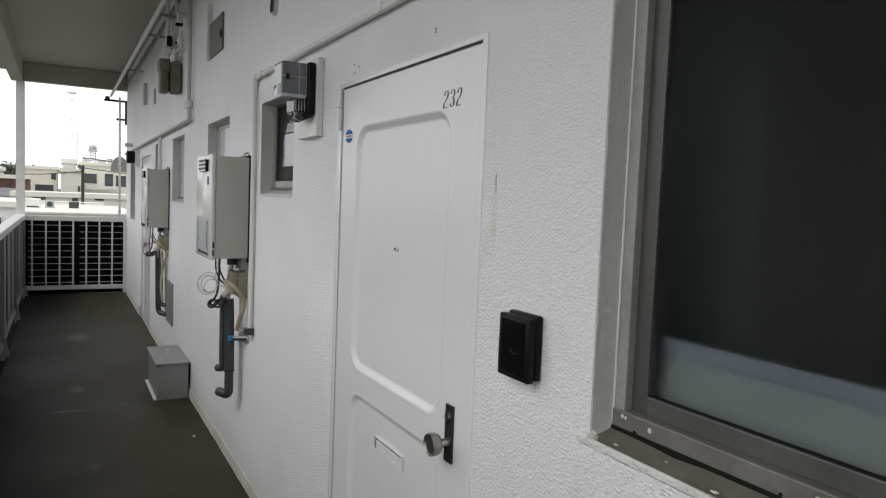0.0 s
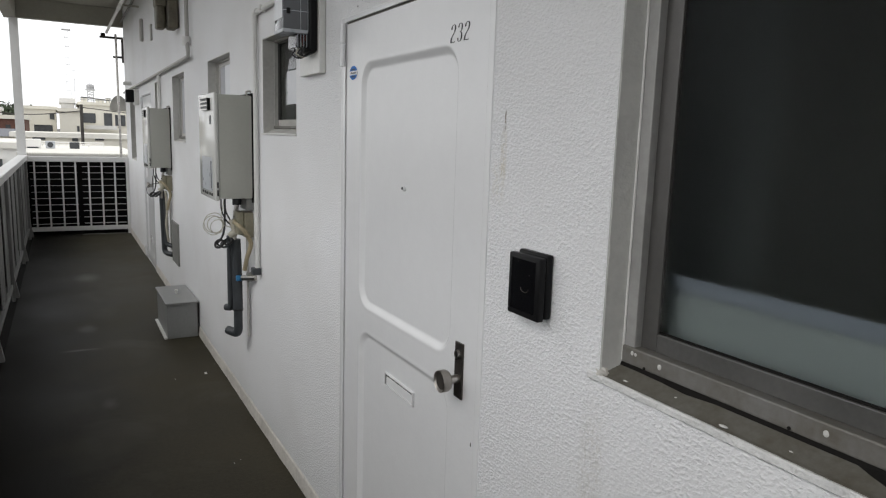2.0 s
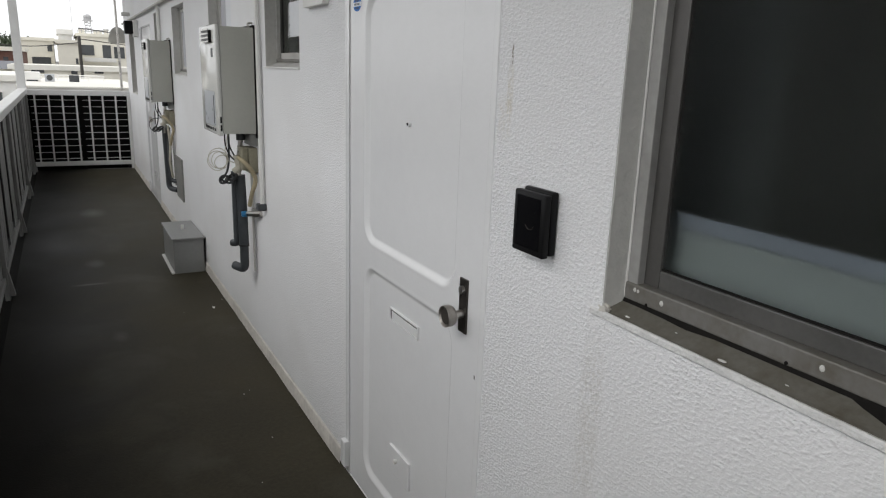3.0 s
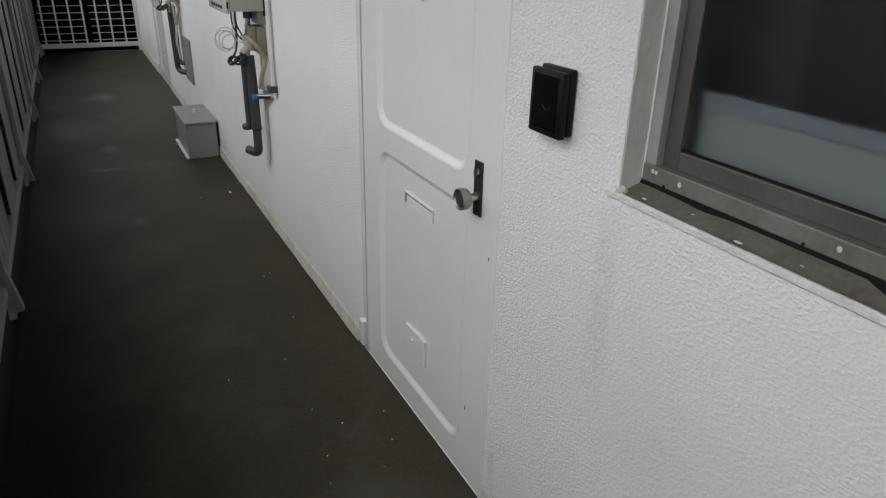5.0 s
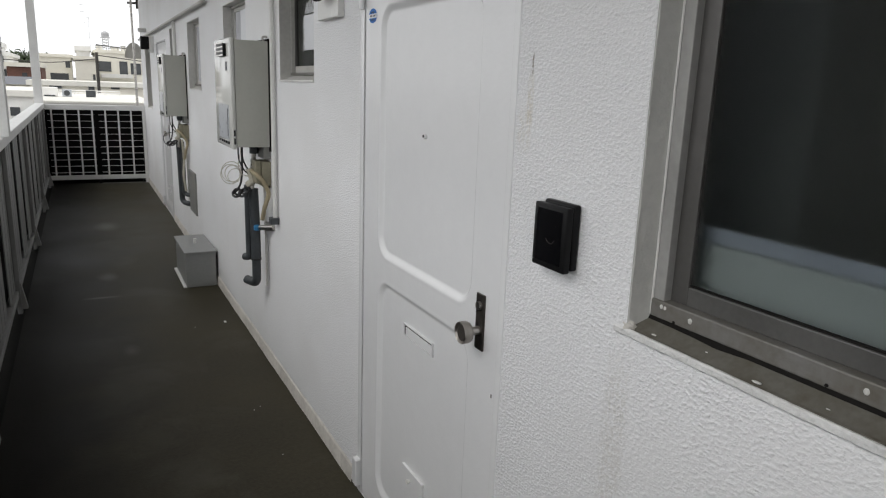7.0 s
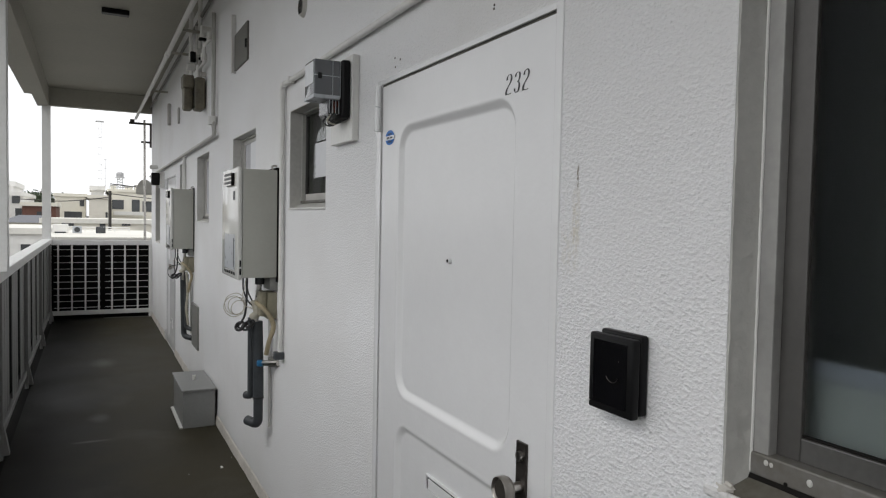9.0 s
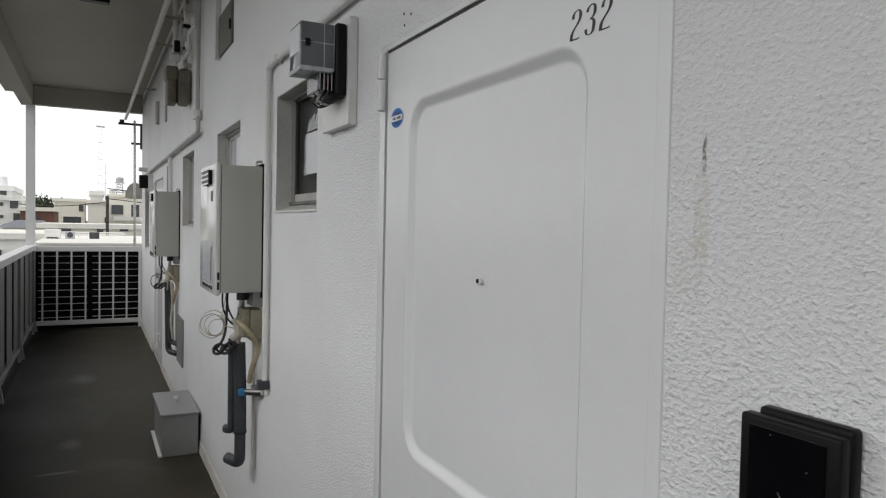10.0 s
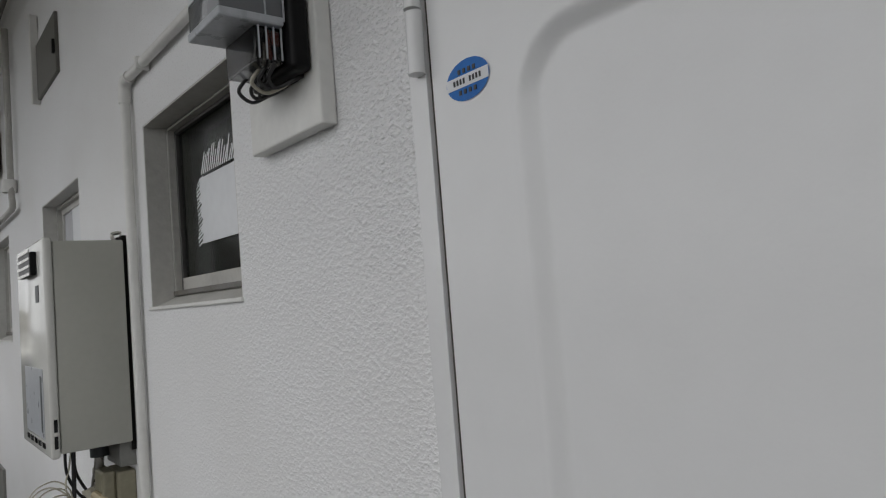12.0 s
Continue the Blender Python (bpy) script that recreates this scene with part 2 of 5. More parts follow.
ALU = mat("bronze_grey_aluminium", (0.205, 0.20, 0.19), 0.55, metal=0.3, vary=0.2, big=9, fine=70, tint=(0.125, 0.112, 0.088), bump=0.0006, bump_scale=110)
ALU_LIGHT = mat("grey_reveal_paint", (0.50, 0.49, 0.46), 0.5, vary=0.12, big=6, fine=60, bump=0.0012, bump_scale=70)
ALU_DARK = mat("dark_sash_metal", (0.11, 0.105, 0.10), 0.4, metal=0.4, vary=0.1, big=8, fine=80)
REVEAL = mat("pale_reveal_paint", (0.60, 0.59, 0.56), 0.55, vary=0.1, big=7, fine=60, bump=0.001, bump_scale=70)
JAMBGREY = mat("grey_window_aluminium", (0.36, 0.355, 0.34), 0.45, metal=0.2, vary=0.1, big=8, fine=70)
ROUGHJAMB = mat("coarse_grey_jamb_paint", (0.47, 0.465, 0.44), 0.6, vary=0.07, big=9, fine=70, bump=0.005, bump_scale=42)
SILLPAINT = mat("rough_sill_edge_paint", (0.72, 0.715, 0.705), 0.85, vary=0.09, big=14, fine=110, bump=0.0045, bump_scale=120, spec=0.25)
SILL = mat("weathered_grey_sill", (0.130, 0.124, 0.108), 0.6, vary=0.3, big=14, fine=90, tint=(0.070, 0.060, 0.040), bump=0.0015, bump_scale=60)
GAPLINE = mat("grey_brown_gap_line", (0.075, 0.070, 0.058), 0.8, vary=0.2, big=12, fine=80)
VENTDARK = mat("dull_grey_cover_paint", (0.135, 0.13, 0.115), 0.55, vary=0.12, big=8, fine=70)
GROOVE = mat("dark_joint", (0.014, 0.013, 0.012), 0.9, vary=0.2, spec=0.1)
BLACK = mat("black_plastic", (0.007, 0.007, 0.0075), 0.42, vary=0.1, big=20, fine=200, bump=0.0002, bump_scale=400, spec=0.18)
GLOSSBLACK = mat("glossy_black_panel", (0.004, 0.004, 0.005), 0.15, vary=0.05, spec=0.25)
STEEL = mat("brushed_steel", (0.55, 0.53, 0.50), 0.28, metal=1.0, vary=0.08, big=10, fine=120)
DARKSTEEL = mat("tarnished_lock_plate", (0.085, 0.075, 0.068), 0.38, metal=0.7, vary=0.25, big=25, fine=120)
KNOB = mat("dull_brushed_knob_steel", (0.40, 0.375, 0.345), 0.42, metal=0.9, vary=0.1, big=20, fine=200)
KNOBFACE = mat("dark_knob_face", (0.055, 0.048, 0.042), 0.4, metal=0.15, vary=0.3, big=40, fine=200)
HEATER = mat("grey_green_enamel", (0.45, 0.45, 0.405), 0.42, vary=0.04, big=3, fine=60, bump=0.0002, bump_scale=300)
HEATER_FRONT = mat("pale_grey_enamel_front", (0.62, 0.62, 0.59), 0.16, vary=0.03, big=3, fine=60, rvary=0.04)
LABEL = mat("pale_blue_grey_label", (0.48, 0.50, 0.53), 0.3, vary=0.1, big=30, fine=150)
GREYPIPE = mat("dark_grey_pipe_lagging", (0.055, 0.061, 0.067), 0.5, vary=0.18, big=10, fine=80, bump=0.001, bump_scale=90)
CABLE = mat("black_cable", (0.02, 0.02, 0.022), 0.45, vary=0.2)
WIRE = mat("cream_wire", (0.55, 0.52, 0.43), 0.5, vary=0.15, big=20)
TAN = mat("beige_pipe_tape", (0.40, 0.34, 0.22), 0.6, vary=0.2, big=14, fine=90, bump=0.001, bump_scale=120)
OLIVE = mat("olive_beige_box", (0.27, 0.25, 0.18), 0.55, vary=0.12, big=10, fine=80)
BLUE = mat("blue_valve_handle", (0.03, 0.20, 0.42), 0.4, vary=0.1)
STICKERBLUE = mat("blue_sticker", (0.006, 0.15, 0.52), 0.55, vary=0.08, big=40, fine=200)
PANEWHITE = mat("white_frosted_pane", (0.70, 0.71, 0.76), 0.14, vary=0.04, big=6)
WHITEFILM = mat("white_paper", (0.74, 0.755, 0.78), 0.35, vary=0.05)
INK = mat("black_ink", (0.02, 0.02, 0.025), 0.5, vary=0.1)
BOX = mat("grey_painted_box", (0.30, 0.305, 0.30), 0.42, metal=0.15, vary=0.06, big=4, fine=60)
GASMETER = mat("brown_grey_meter_case", (0.19, 0.17, 0.125), 0.55, vary=0.24, big=10, fine=70)
VENTGREY = mat("grey_vent_cover", (0.24, 0.24, 0.225), 0.5, vary=0.1, big=8, fine=70)
RED = mat("red_tag", (0.35, 0.06, 0.03), 0.5, vary=0.1)
SASH = mat("brown_grey_sash", (0.125, 0.122, 0.116), 0.42, metal=0.35, vary=0.15, big=9, fine=90)
CAPBLUE = mat("pale_blue_strip", (0.205, 0.23, 0.285), 0.7, vary=0.06, big=3)
CURTAIN = mat("grey_curtain_cloth", (0.19, 0.21, 0.215), 0.9, vary=0.1, big=6, fine=120)
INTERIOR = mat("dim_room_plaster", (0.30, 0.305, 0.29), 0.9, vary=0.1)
BOARD = mat("pale_grey_board", (0.25, 0.28, 0.29), 0.7, vary=0.06, big=3)
FROST = glass_material("obscure_window_glass", (0.72, 0.745, 0.725), 0.38, 1.12, spec=0.1)
PATTERN = glass_material("rippled_window_glass", (0.55, 0.58, 0.56), 0.15, 1.15, 0.0006, 90, spec=0.12)
COVER = glass_material("cloudy_plastic_cover", (0.30, 0.31, 0.33), 0.06, 1.45)
COVER.node_tree.nodes["Principled BSDF"].inputs["Transmission Weight"].default_value = 0.55
SMOKE = glass_material("dark_smoked_plastic", (0.45, 0.45, 0.46), 0.10, 1.3)
CREAMWALL = mat("cream_building_paint", (0.78, 0.75, 0.66), 0.85, vary=0.05, big=0.25, fine=3)
WHITEWALL = mat("white_building_paint", (0.82, 0.81, 0.78), 0.85, vary=0.08, big=0.25, fine=3)
ROOFPALE = mat("pale_roof_coating", (0.78, 0.76, 0.70), 0.8, vary=0.08, big=0.3, fine=4)
ROOFGREY = mat("blue_grey_roof_tile", (0.14, 0.145, 0.165), 0.6, vary=0.15, big=0.5, fine=6)
BRICKRED = mat("dark_red_brick_wall", (0.16, 0.075, 0.055), 0.85, vary=0.2, big=0.5, fine=8)
WINDARK = mat("dark_far_window", (0.07, 0.075, 0.08), 0.2, vary=0.2)
FARGREY = mat("far_grey_concrete", (0.30, 0.30, 0.31), 0.85, vary=0.1, big=0.2, fine=2)
TANKGREY = mat("galvanised_tank", (0.48, 0.48, 0.49), 0.6, vary=0.12, big=2, fine=12)
STEELFAR = mat("pale_lattice_steel", (0.84, 0.84, 0.84), 0.5, vary=0.05)
POLE = mat("dark_utility_pole", (0.055, 0.05, 0.045), 0.8, vary=0.2)
LEAF = mat("dark_green_leaves", (0.05, 0.075, 0.03), 0.6, vary=0.3, big=0.6, fine=5)
BARK = mat("brown_bark", (0.10, 0.08, 0.06), 0.9, vary=0.25, big=2, fine=12)
GROUND = mat("asphalt_and_dust_ground", (0.16, 0.155, 0.145), 0.9, vary=0.2, big=0.08, fine=1.0)


# ---- builders ----
def thing(name, at, label, category, group="", kind=""):
    ob = new(name)
    ob.empty_display_size = 0.05
    ob.location = at
    return tagged(ob, label, category, group, kind)


def origin_of(ob):
    o = Vector((0, 0, 0))
    while ob:
        o += ob.location
        ob = ob.parent
    return o


def part(name, bm, material, parent=None, label="", smooth=False):
    """Links a bmesh, built in world metres, as one mesh; under parent if there is one."""
    if parent:
        bmesh.ops.translate(bm, vec=-origin_of(parent), verts=bm.verts)
    me = bpy.data.meshes.new(name)
    bm.to_mesh(me)
    bm.free()
    me.materials.append(material)
    if smooth:
        me.polygons.foreach_set("use_smooth", [True] * len(me.polygons))
        me.set_sharp_from_angle(angle=radians(35))
    ob = new(name, me)
    if parent:
        ob.parent = parent
    return tagged(ob, label)


def box(x0, x1, y0, y1, z0, z1, bevel=0.0, seg=2, bm=None):
    out = bm or bmesh.new()
    made = bmesh.ops.create_cube(out, size=1.0)["verts"]
    for v in made:
        v.co = Vector(((x0 + x1) / 2 + v.co.x * (x1 - x0), (y0 + y1) / 2 + v.co.y * (y1 - y0), (z0 + z1) / 2 + v.co.z * (z1 - z0)))
    if bevel:
        edges = list({e for v in made for e in v.link_edges})
        bmesh.ops.bevel(out, geom=edges, offset=bevel, segments=seg, affect="EDGES", profile=0.5)
    return out


def shell(x0, x1, y0, y1, z0, z1, t=0.0022, bevel=0.005):
    """A thin hollow moulded cover."""
    bm = box(x0, x1, y0, y1, z0, z1, bevel)
    keep = set(bm.faces)
    box(x0 + t, x1 - t, y0 + t, y1 - t, z0 + t, z1 - t, bevel * 0.6, bm=bm)
    bmesh.ops.reverse_faces(bm, faces=[f for f in bm.faces if f not in keep])
    return bm


def cyl(p0, p1, r, n=16, r2=None, bm=None, caps=True):
    out = bm or bmesh.new()
    p0, p1 = Vector(p0), Vector(p1)
    m = Matrix.Translation((p0 + p1) / 2) @ (p1 - p0).to_track_quat("Z", "Y").to_matrix().to_4x4()
    bmesh.ops.create_cone(out, cap_ends=caps, segments=n, radius1=r, radius2=r if r2 is None else r2, depth=(p1 - p0).length, matrix=m)
    return out


def smooth_line(pts, steps=6):
    """A Catmull-Rom line through the points."""
    pts = [Vector(p) for p in pts]
    ext = [pts[0] * 2 - pts[1]] + pts + [pts[-1] * 2 - pts[-2]]
    out = []
    for i in range(1, len(ext) - 2):
        a, b, c, d = ext[i - 1:i + 3]
        for k in range(steps):
            t = k / steps
            out.append(0.5 * (2 * b + (c - a) * t + (2 * a - 5 * b + 4 * c - d) * t * t + (3 * b - a - 3 * c + d) * t ** 3))
    return out + [pts[-1]]


def tube(pts, r, n=10, bm=None, steps=6, curved=True):
    """A hose or pipe of radius r along the points."""
    out = bm or bmesh.new()
    line = smooth_line(pts, steps) if curved and len(pts) > 2 else [Vector(p) for p in pts]
    rings, side = [], None
    for i, p in enumerate(line):
        d = (line[min(i + 1, len(line) - 1)] - line[max(i - 1, 0)]).normalized()
        if side is None:
            side = d.orthogonal().normalized()
        side = (side - d * side.dot(d)).normalized()
        up = d.cross(side)
        rings.append([out.verts.new(p + (side * math.cos(2 * math.pi * k / n) + up * math.sin(2 * math.pi * k / n)) * r) for k in range(n)])
    for a, b in zip(rings, rings[1:]):
        for k in range(n):
            out.faces.new((a[k], a[(k + 1) % n], b[(k + 1) % n], b[k]))
    out.faces.new(rings[0][::-1])
    out.faces.new(rings[-1])
    bmesh.ops.recalc_face_normals(out, faces=out.faces)
    return out


def bent(pts, r, bend=0.04, n=12, bm=None):
    """A rigid pipe: straight runs with rounded elbows."""
    pts = [Vector(p) for p in pts]
    line = [pts[0]]
    for a, b, c in zip(pts, pts[1:], pts[2:]):
        u, v = (a - b).normalized(), (c - b).normalized()
        k = min(bend, (a - b).length * 0.49, (c - b).length * 0.49)
        for s in range(7):
            t = s / 6
            line.append((b + u * k) * (1 - t) ** 2 + b * 2 * t * (1 - t) + (b + v * k) * t * t)
    return tube(line + [pts[-1]], r, n, bm, curved=False)


def pierced(y0, y1, z0, z1, x0, x1, holes):
    """A wall along y from x0 (front) to x1, with openings (ya, yb, za, zb) right through it."""
    ys = sorted({y0, y1, *[h[0] for h in holes], *[h[1] for h in holes]})
    zs = sorted({z0, z1, *[h[2] for h in holes], *[h[3] for h in holes]})
    bm = bmesh.new()
    vs = {}

    def v(x, y, z):
        if (x, y, z) not in vs:
            vs[x, y, z] = bm.verts.new((x, y, z))
        return vs[x, y, z]

    def solid(i, j):
        if not (0 <= i < len(ys) - 1 and 0 <= j < len(zs) - 1):
            return False
        cy, cz = (ys[i] + ys[i + 1]) / 2, (zs[j] + zs[j + 1]) / 2
        return not any(a < cy < b and c < cz < d for a, b, c, d in holes)

    for i in range(len(ys) - 1):
        for j in range(len(zs) - 1):
            if not solid(i, j):
                continue
            a, b, c, d = ys[i], ys[i + 1], zs[j], zs[j + 1]
            bm.faces.new((v(x0, a, c), v(x0, a, d), v(x0, b, d), v(x0, b, c)))
            bm.faces.new((v(x1, a, c), v(x1, b, c), v(x1, b, d), v(x1, a, d)))
            if not solid(i - 1, j):
                bm.faces.new((v(x0, a, c), v(x1, a, c), v(x1, a, d), v(x0, a, d)))
            if not solid(i + 1, j):
                bm.faces.new((v(x0, b, c), v(x0, b, d), v(x1, b, d), v(x1, b, c)))
            if not solid(i, j - 1):
                bm.faces.new((v(x0, a, c), v(x0, b, c), v(x1, b, c), v(x1, a, c)))
            if not solid(i, j + 1):
                bm.faces.new((v(x0, a, d), v(x1, a, d), v(x1, b, d), v(x0, b, d)))
    bmesh.ops.recalc_face_normals(bm, faces=bm.faces)
    return bm


# one stencilled digit as brush strokes of (across, up, width), in a cell one unit high
GLYPHS = {
    "2": (((0.07, 0.74, 0.13), (0.07, 0.84, 0.11), (0.13, 0.94, 0.05), (0.27, 0.99, 0.03), (0.40, 0.96, 0.07), (0.46, 0.86, 0.13), (0.46, 0.72, 0.13), (0.38, 0.57, 0.08),
           (0.22, 0.41, 0.06), (0.11, 0.28, 0.10), (0.07, 0.16, 0.14), (0.07, 0.0, 0.14)), ((0.07, 0.02, 0.04), (0.45, 0.02, 0.04), (0.52, 0.06, 0.02))),
    "3": (((0.07, 0.78, 0.12), (0.08, 0.87, 0.10), (0.15, 0.96, 0.04), (0.27, 0.99, 0.03), (0.40, 0.95, 0.07), (0.45, 0.85, 0.13), (0.45, 0.70, 0.13), (0.37, 0.57, 0.06), (0.24, 0.52, 0.03)),
          ((0.24, 0.52, 0.03), (0.38, 0.49, 0.06), (0.46, 0.39, 0.13), (0.46, 0.17, 0.14), (0.39, 0.05, 0.07), (0.26, 0.01, 0.03), (0.14, 0.04, 0.05), (0.08, 0.13, 0.11), (0.07, 0.22, 0.12))),
}


def door_digit(glyph, y, z, x, height, lean, parent):
    """A painted digit on a face that looks along -x, read from the corridor; y is its far (left) end."""
    bm = bmesh.new()
    for stroke in GLYPHS[glyph]:
        line = smooth_line([(u, v, w) for u, v, w in stroke], 4)
        sides = []
        for i, q in enumerate(line):
            a, c = line[max(i - 1, 0)], line[min(i + 1, len(line) - 1)]
            d = Vector((c.x - a.x, c.y - a.y)).normalized()
            w = max(q.z, 0.015) / 2
            for k in (-1, 1):
                u, v = q.x - d.y * w * k, q.y + d.x * w * k
                sides.append([bm.verts.new((x - e, y - (u + lean * v) * height, z + v * height)) for e in (0.0, 0.0007)])
        for i in range(0, len(sides) - 2, 2):
            p0, p1, q0, q1 = sides[i], sides[i + 1], sides[i + 2], sides[i + 3]
            bm.faces.new((p0[1], p1[1], q1[1], q0[1]))
            bm.faces.new((p0[0], p0[1], q0[1], q0[0]))
            bm.faces.new((p1[1], p1[0], q1[0], q1[1]))
    bmesh.ops.recalc_face_normals(bm, faces=bm.faces)
    return part("door_digit", bm, INK, parent, "black stencilled digit")


W = 0.89          # face of the flat's wall
END = 11.25       # far end of the gallery
CEIL = 3.24
BACK = -4.5       # the gallery's other end, behind the walk

# ---- the large structure ----
HOLES = [(-0.80, 0.928, 1.122, 2.02), (1.333, 2.302, 0.0, 1.94), (2.84, 3.386, 1.545, 1.99), (4.12, 4.80, 1.46, 2.0),
         (5.80, 6.46, 1.455, 2.003), (7.35, 7.72, 1.46, 2.02), (8.082, 9.039, 0.0, 1.94), (9.95, 10.65, 1.13, 1.92)]
wall = part("wall_east", pierced(BACK, END + 0.1, -0.12, CEIL, W, W + 0.16, HOLES), STUCCO)
tagged(wall, "white spatter-coated stucco wall of the flats along the gallery", "wall", kind="structure")
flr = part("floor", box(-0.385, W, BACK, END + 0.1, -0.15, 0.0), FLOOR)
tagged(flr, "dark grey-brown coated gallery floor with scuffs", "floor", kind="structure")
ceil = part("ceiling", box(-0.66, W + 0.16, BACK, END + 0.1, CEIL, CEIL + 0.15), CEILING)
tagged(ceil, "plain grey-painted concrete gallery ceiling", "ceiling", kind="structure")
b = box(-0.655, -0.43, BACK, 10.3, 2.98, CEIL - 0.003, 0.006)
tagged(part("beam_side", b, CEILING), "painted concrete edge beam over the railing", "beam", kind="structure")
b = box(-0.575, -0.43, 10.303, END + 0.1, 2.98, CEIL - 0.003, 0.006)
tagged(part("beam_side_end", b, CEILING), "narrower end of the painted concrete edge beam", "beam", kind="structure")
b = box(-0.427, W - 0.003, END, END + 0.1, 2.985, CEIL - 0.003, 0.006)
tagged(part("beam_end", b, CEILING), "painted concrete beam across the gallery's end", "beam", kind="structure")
b = box(-0.66, W + 0.16, BACK - 0.12, BACK - 0.003, -0.15, CEIL + 0.15)
tagged(part("wall_back", b, TRIM), "plain white wall closing the gallery", "wall", kind="structure")
# assumed gutter; its black paints the unlit strip below the railing
gut = part("gutter", box(-0.56, -0.387, BACK, END + 0.1, -0.15, -0.03), GUTTER)
tagged(gut, "assumed drain gutter along the railing, black in place of shade", "gutter", kind="structure")
# cream mortar skirting, broken by the doors
for a, c in ((BACK, 1.33), (2.345, 8.08), (9.045, END + 0.1)):
    bm = bmesh.new()
    n = max(2, int((c - a) / 0.12))
    prof = ((W - 0.002, 0.074), (W - 0.007, 0.064), (W - 0.013, 0.004))
    rows = []
    for i in range(n + 1):
        y = a + (c - a) * i / n
        rows.append([bm.verts.new((x + (noise.noise((y * 5, z * 9, 0)) * 0.0035), y, z + noise.noise((y * 4, 3, z)) * 0.007 * (z > 0.01))) for x, z in prof])
    for p, q in zip(rows, rows[1:]):
        for k in range(2):
            bm.faces.new((p[k], q[k], q[k + 1], p[k + 1]))
    bmesh.ops.recalc_face_normals(bm, faces=bm.faces)
    tagged(part("baseboard", bm, CREAM), "worn cream mortar skirting along the wall's foot", "skirting", kind="structure")
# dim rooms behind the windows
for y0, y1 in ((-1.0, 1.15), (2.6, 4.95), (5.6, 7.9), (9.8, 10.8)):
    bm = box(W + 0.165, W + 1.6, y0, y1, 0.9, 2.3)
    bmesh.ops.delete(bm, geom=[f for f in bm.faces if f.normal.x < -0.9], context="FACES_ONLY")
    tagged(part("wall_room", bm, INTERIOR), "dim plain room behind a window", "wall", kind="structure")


# ---- windows ----
def window(name, y0, y1, z0, z1, depth, pane_mat, label, frame_w=0.026, sash_w=0.036, meet=True, jamb=ALU_LIGHT, low_m=None, reveal_m=ALU_LIGHT, sill_m=SILL, low_w=0.0, slant=0.0, bar_m=None):
    """An aluminium sliding window set back in the wall: frame, two sashes, panes, sloped sill."""
    ob = thing(name, (W, (y0 + y1) / 2, z0), label, "window", kind="structure")
    x = W + depth
    e = 0.0015
    # painted reveal lining on jambs and head
    far = bmesh.new()
    ring = [(W + 0.001, y1 - 0.004), (x, y1 - 0.004 - slant), (x, y1 + 0.002), (W + 0.001, y1 + 0.002)]
    n = 60 if slant else 1
    cols = [[far.verts.new((px, py + (noise.noise((i * 0.55, px * 60, 2)) * 0.0022 if slant and py < y1 else 0), z0 + (z1 - z0) * i / n)) for px, py in ring] for i in range(n + 1)]
    for p, q in zip(cols, cols[1:]):
        for k in range(4):
            far.faces.new((p[k], p[(k + 1) % 4], q[(k + 1) % 4], q[k]))
    far.faces.new(cols[0])
    far.faces.new(cols[-1][::-1])
    bmesh.ops.recalc_face_normals(far, faces=far.faces)
    if slant:
        bead = [(x - 0.0015, y1 - 0.0055 - slant + 0.0014 * noise.noise((i * 0.6, 4, 4)), z0 + 0.03 + (z1 - z0 - 0.03) * i / 60) for i in range(61)]
        part("sealant_bead", tube(bead, 0.0022, 6, curved=False), TRIM, ob, "cracked pale sealant bead")
    for nm, bx in (("reveal", far), ("reveal", box(W + 0.001, x, y0 - 0.002, y0 + 0.004, z0, z1)),
                   ("reveal", box(W + 0.001, x, y0, y1, z1 - 0.004, z1 + 0.002))):
        part(nm, bx, reveal_m, ob)
    sill = bmesh.new()
    lip = [(W + 0.0015, z0 - 0.012), (W + 0.0015, z0 + 0.0012), (W + 0.006, z0 + 0.0028), (x + 0.01, z0 + 0.0275), (x + 0.01, z0 - 0.012)]
    n = 24
    rows = [[sill.verts.new((px, y0 - 0.003 + (y1 - y0 + 0.006) * i / n, pz + noise.noise((i * 0.7, px * 40, 1)) * 0.0012)) for px, pz in lip] for i in range(n + 1)]
    for p, q in zip(rows, rows[1:]):
        for k in range(len(lip)):
            sill.faces.new((p[k], p[(k + 1) % 5], q[(k + 1) % 5], q[k]))
    sill.faces.new(rows[0])
    sill.faces.new(rows[-1][::-1])
    bmesh.ops.recalc_face_normals(sill, faces=sill.faces)
    part("window_sill", sill, sill_m, ob, "sloped painted sill")
    if meet:
        lip = [(W - 0.0035, z0 - 0.0135), (W - 0.0055, z0 - 0.011), (W - 0.0055, z0 - 0.002), (W - 0.003, z0 + 0.001), (W + 0.003, z0 + 0.0005), (W + 0.003, z0 - 0.0135)]
        edge = bmesh.new()
        n = 110
        rows = [[edge.verts.new((px + noise.noise((i * 0.9, px * 300, pz * 90)) * 0.0013 * (px < W), y0 - 0.027 + (y1 - y0 + 0.054) * i / n, pz + noise.noise((i * 0.8, px * 200, 4 + pz * 90)) * 0.0013 * (px < W))) for px, pz in lip] for i in range(n + 1)]
        for p, q in zip(rows, rows[1:]):
            for k in range(6):
                edge.faces.new((p[k], p[(k + 1) % 6], q[(k + 1) % 6], q[k]))
        edge.faces.new(rows[0])
        edge.faces.new(rows[-1][::-1])
        bmesh.ops.recalc_face_normals(edge, faces=edge.faces)
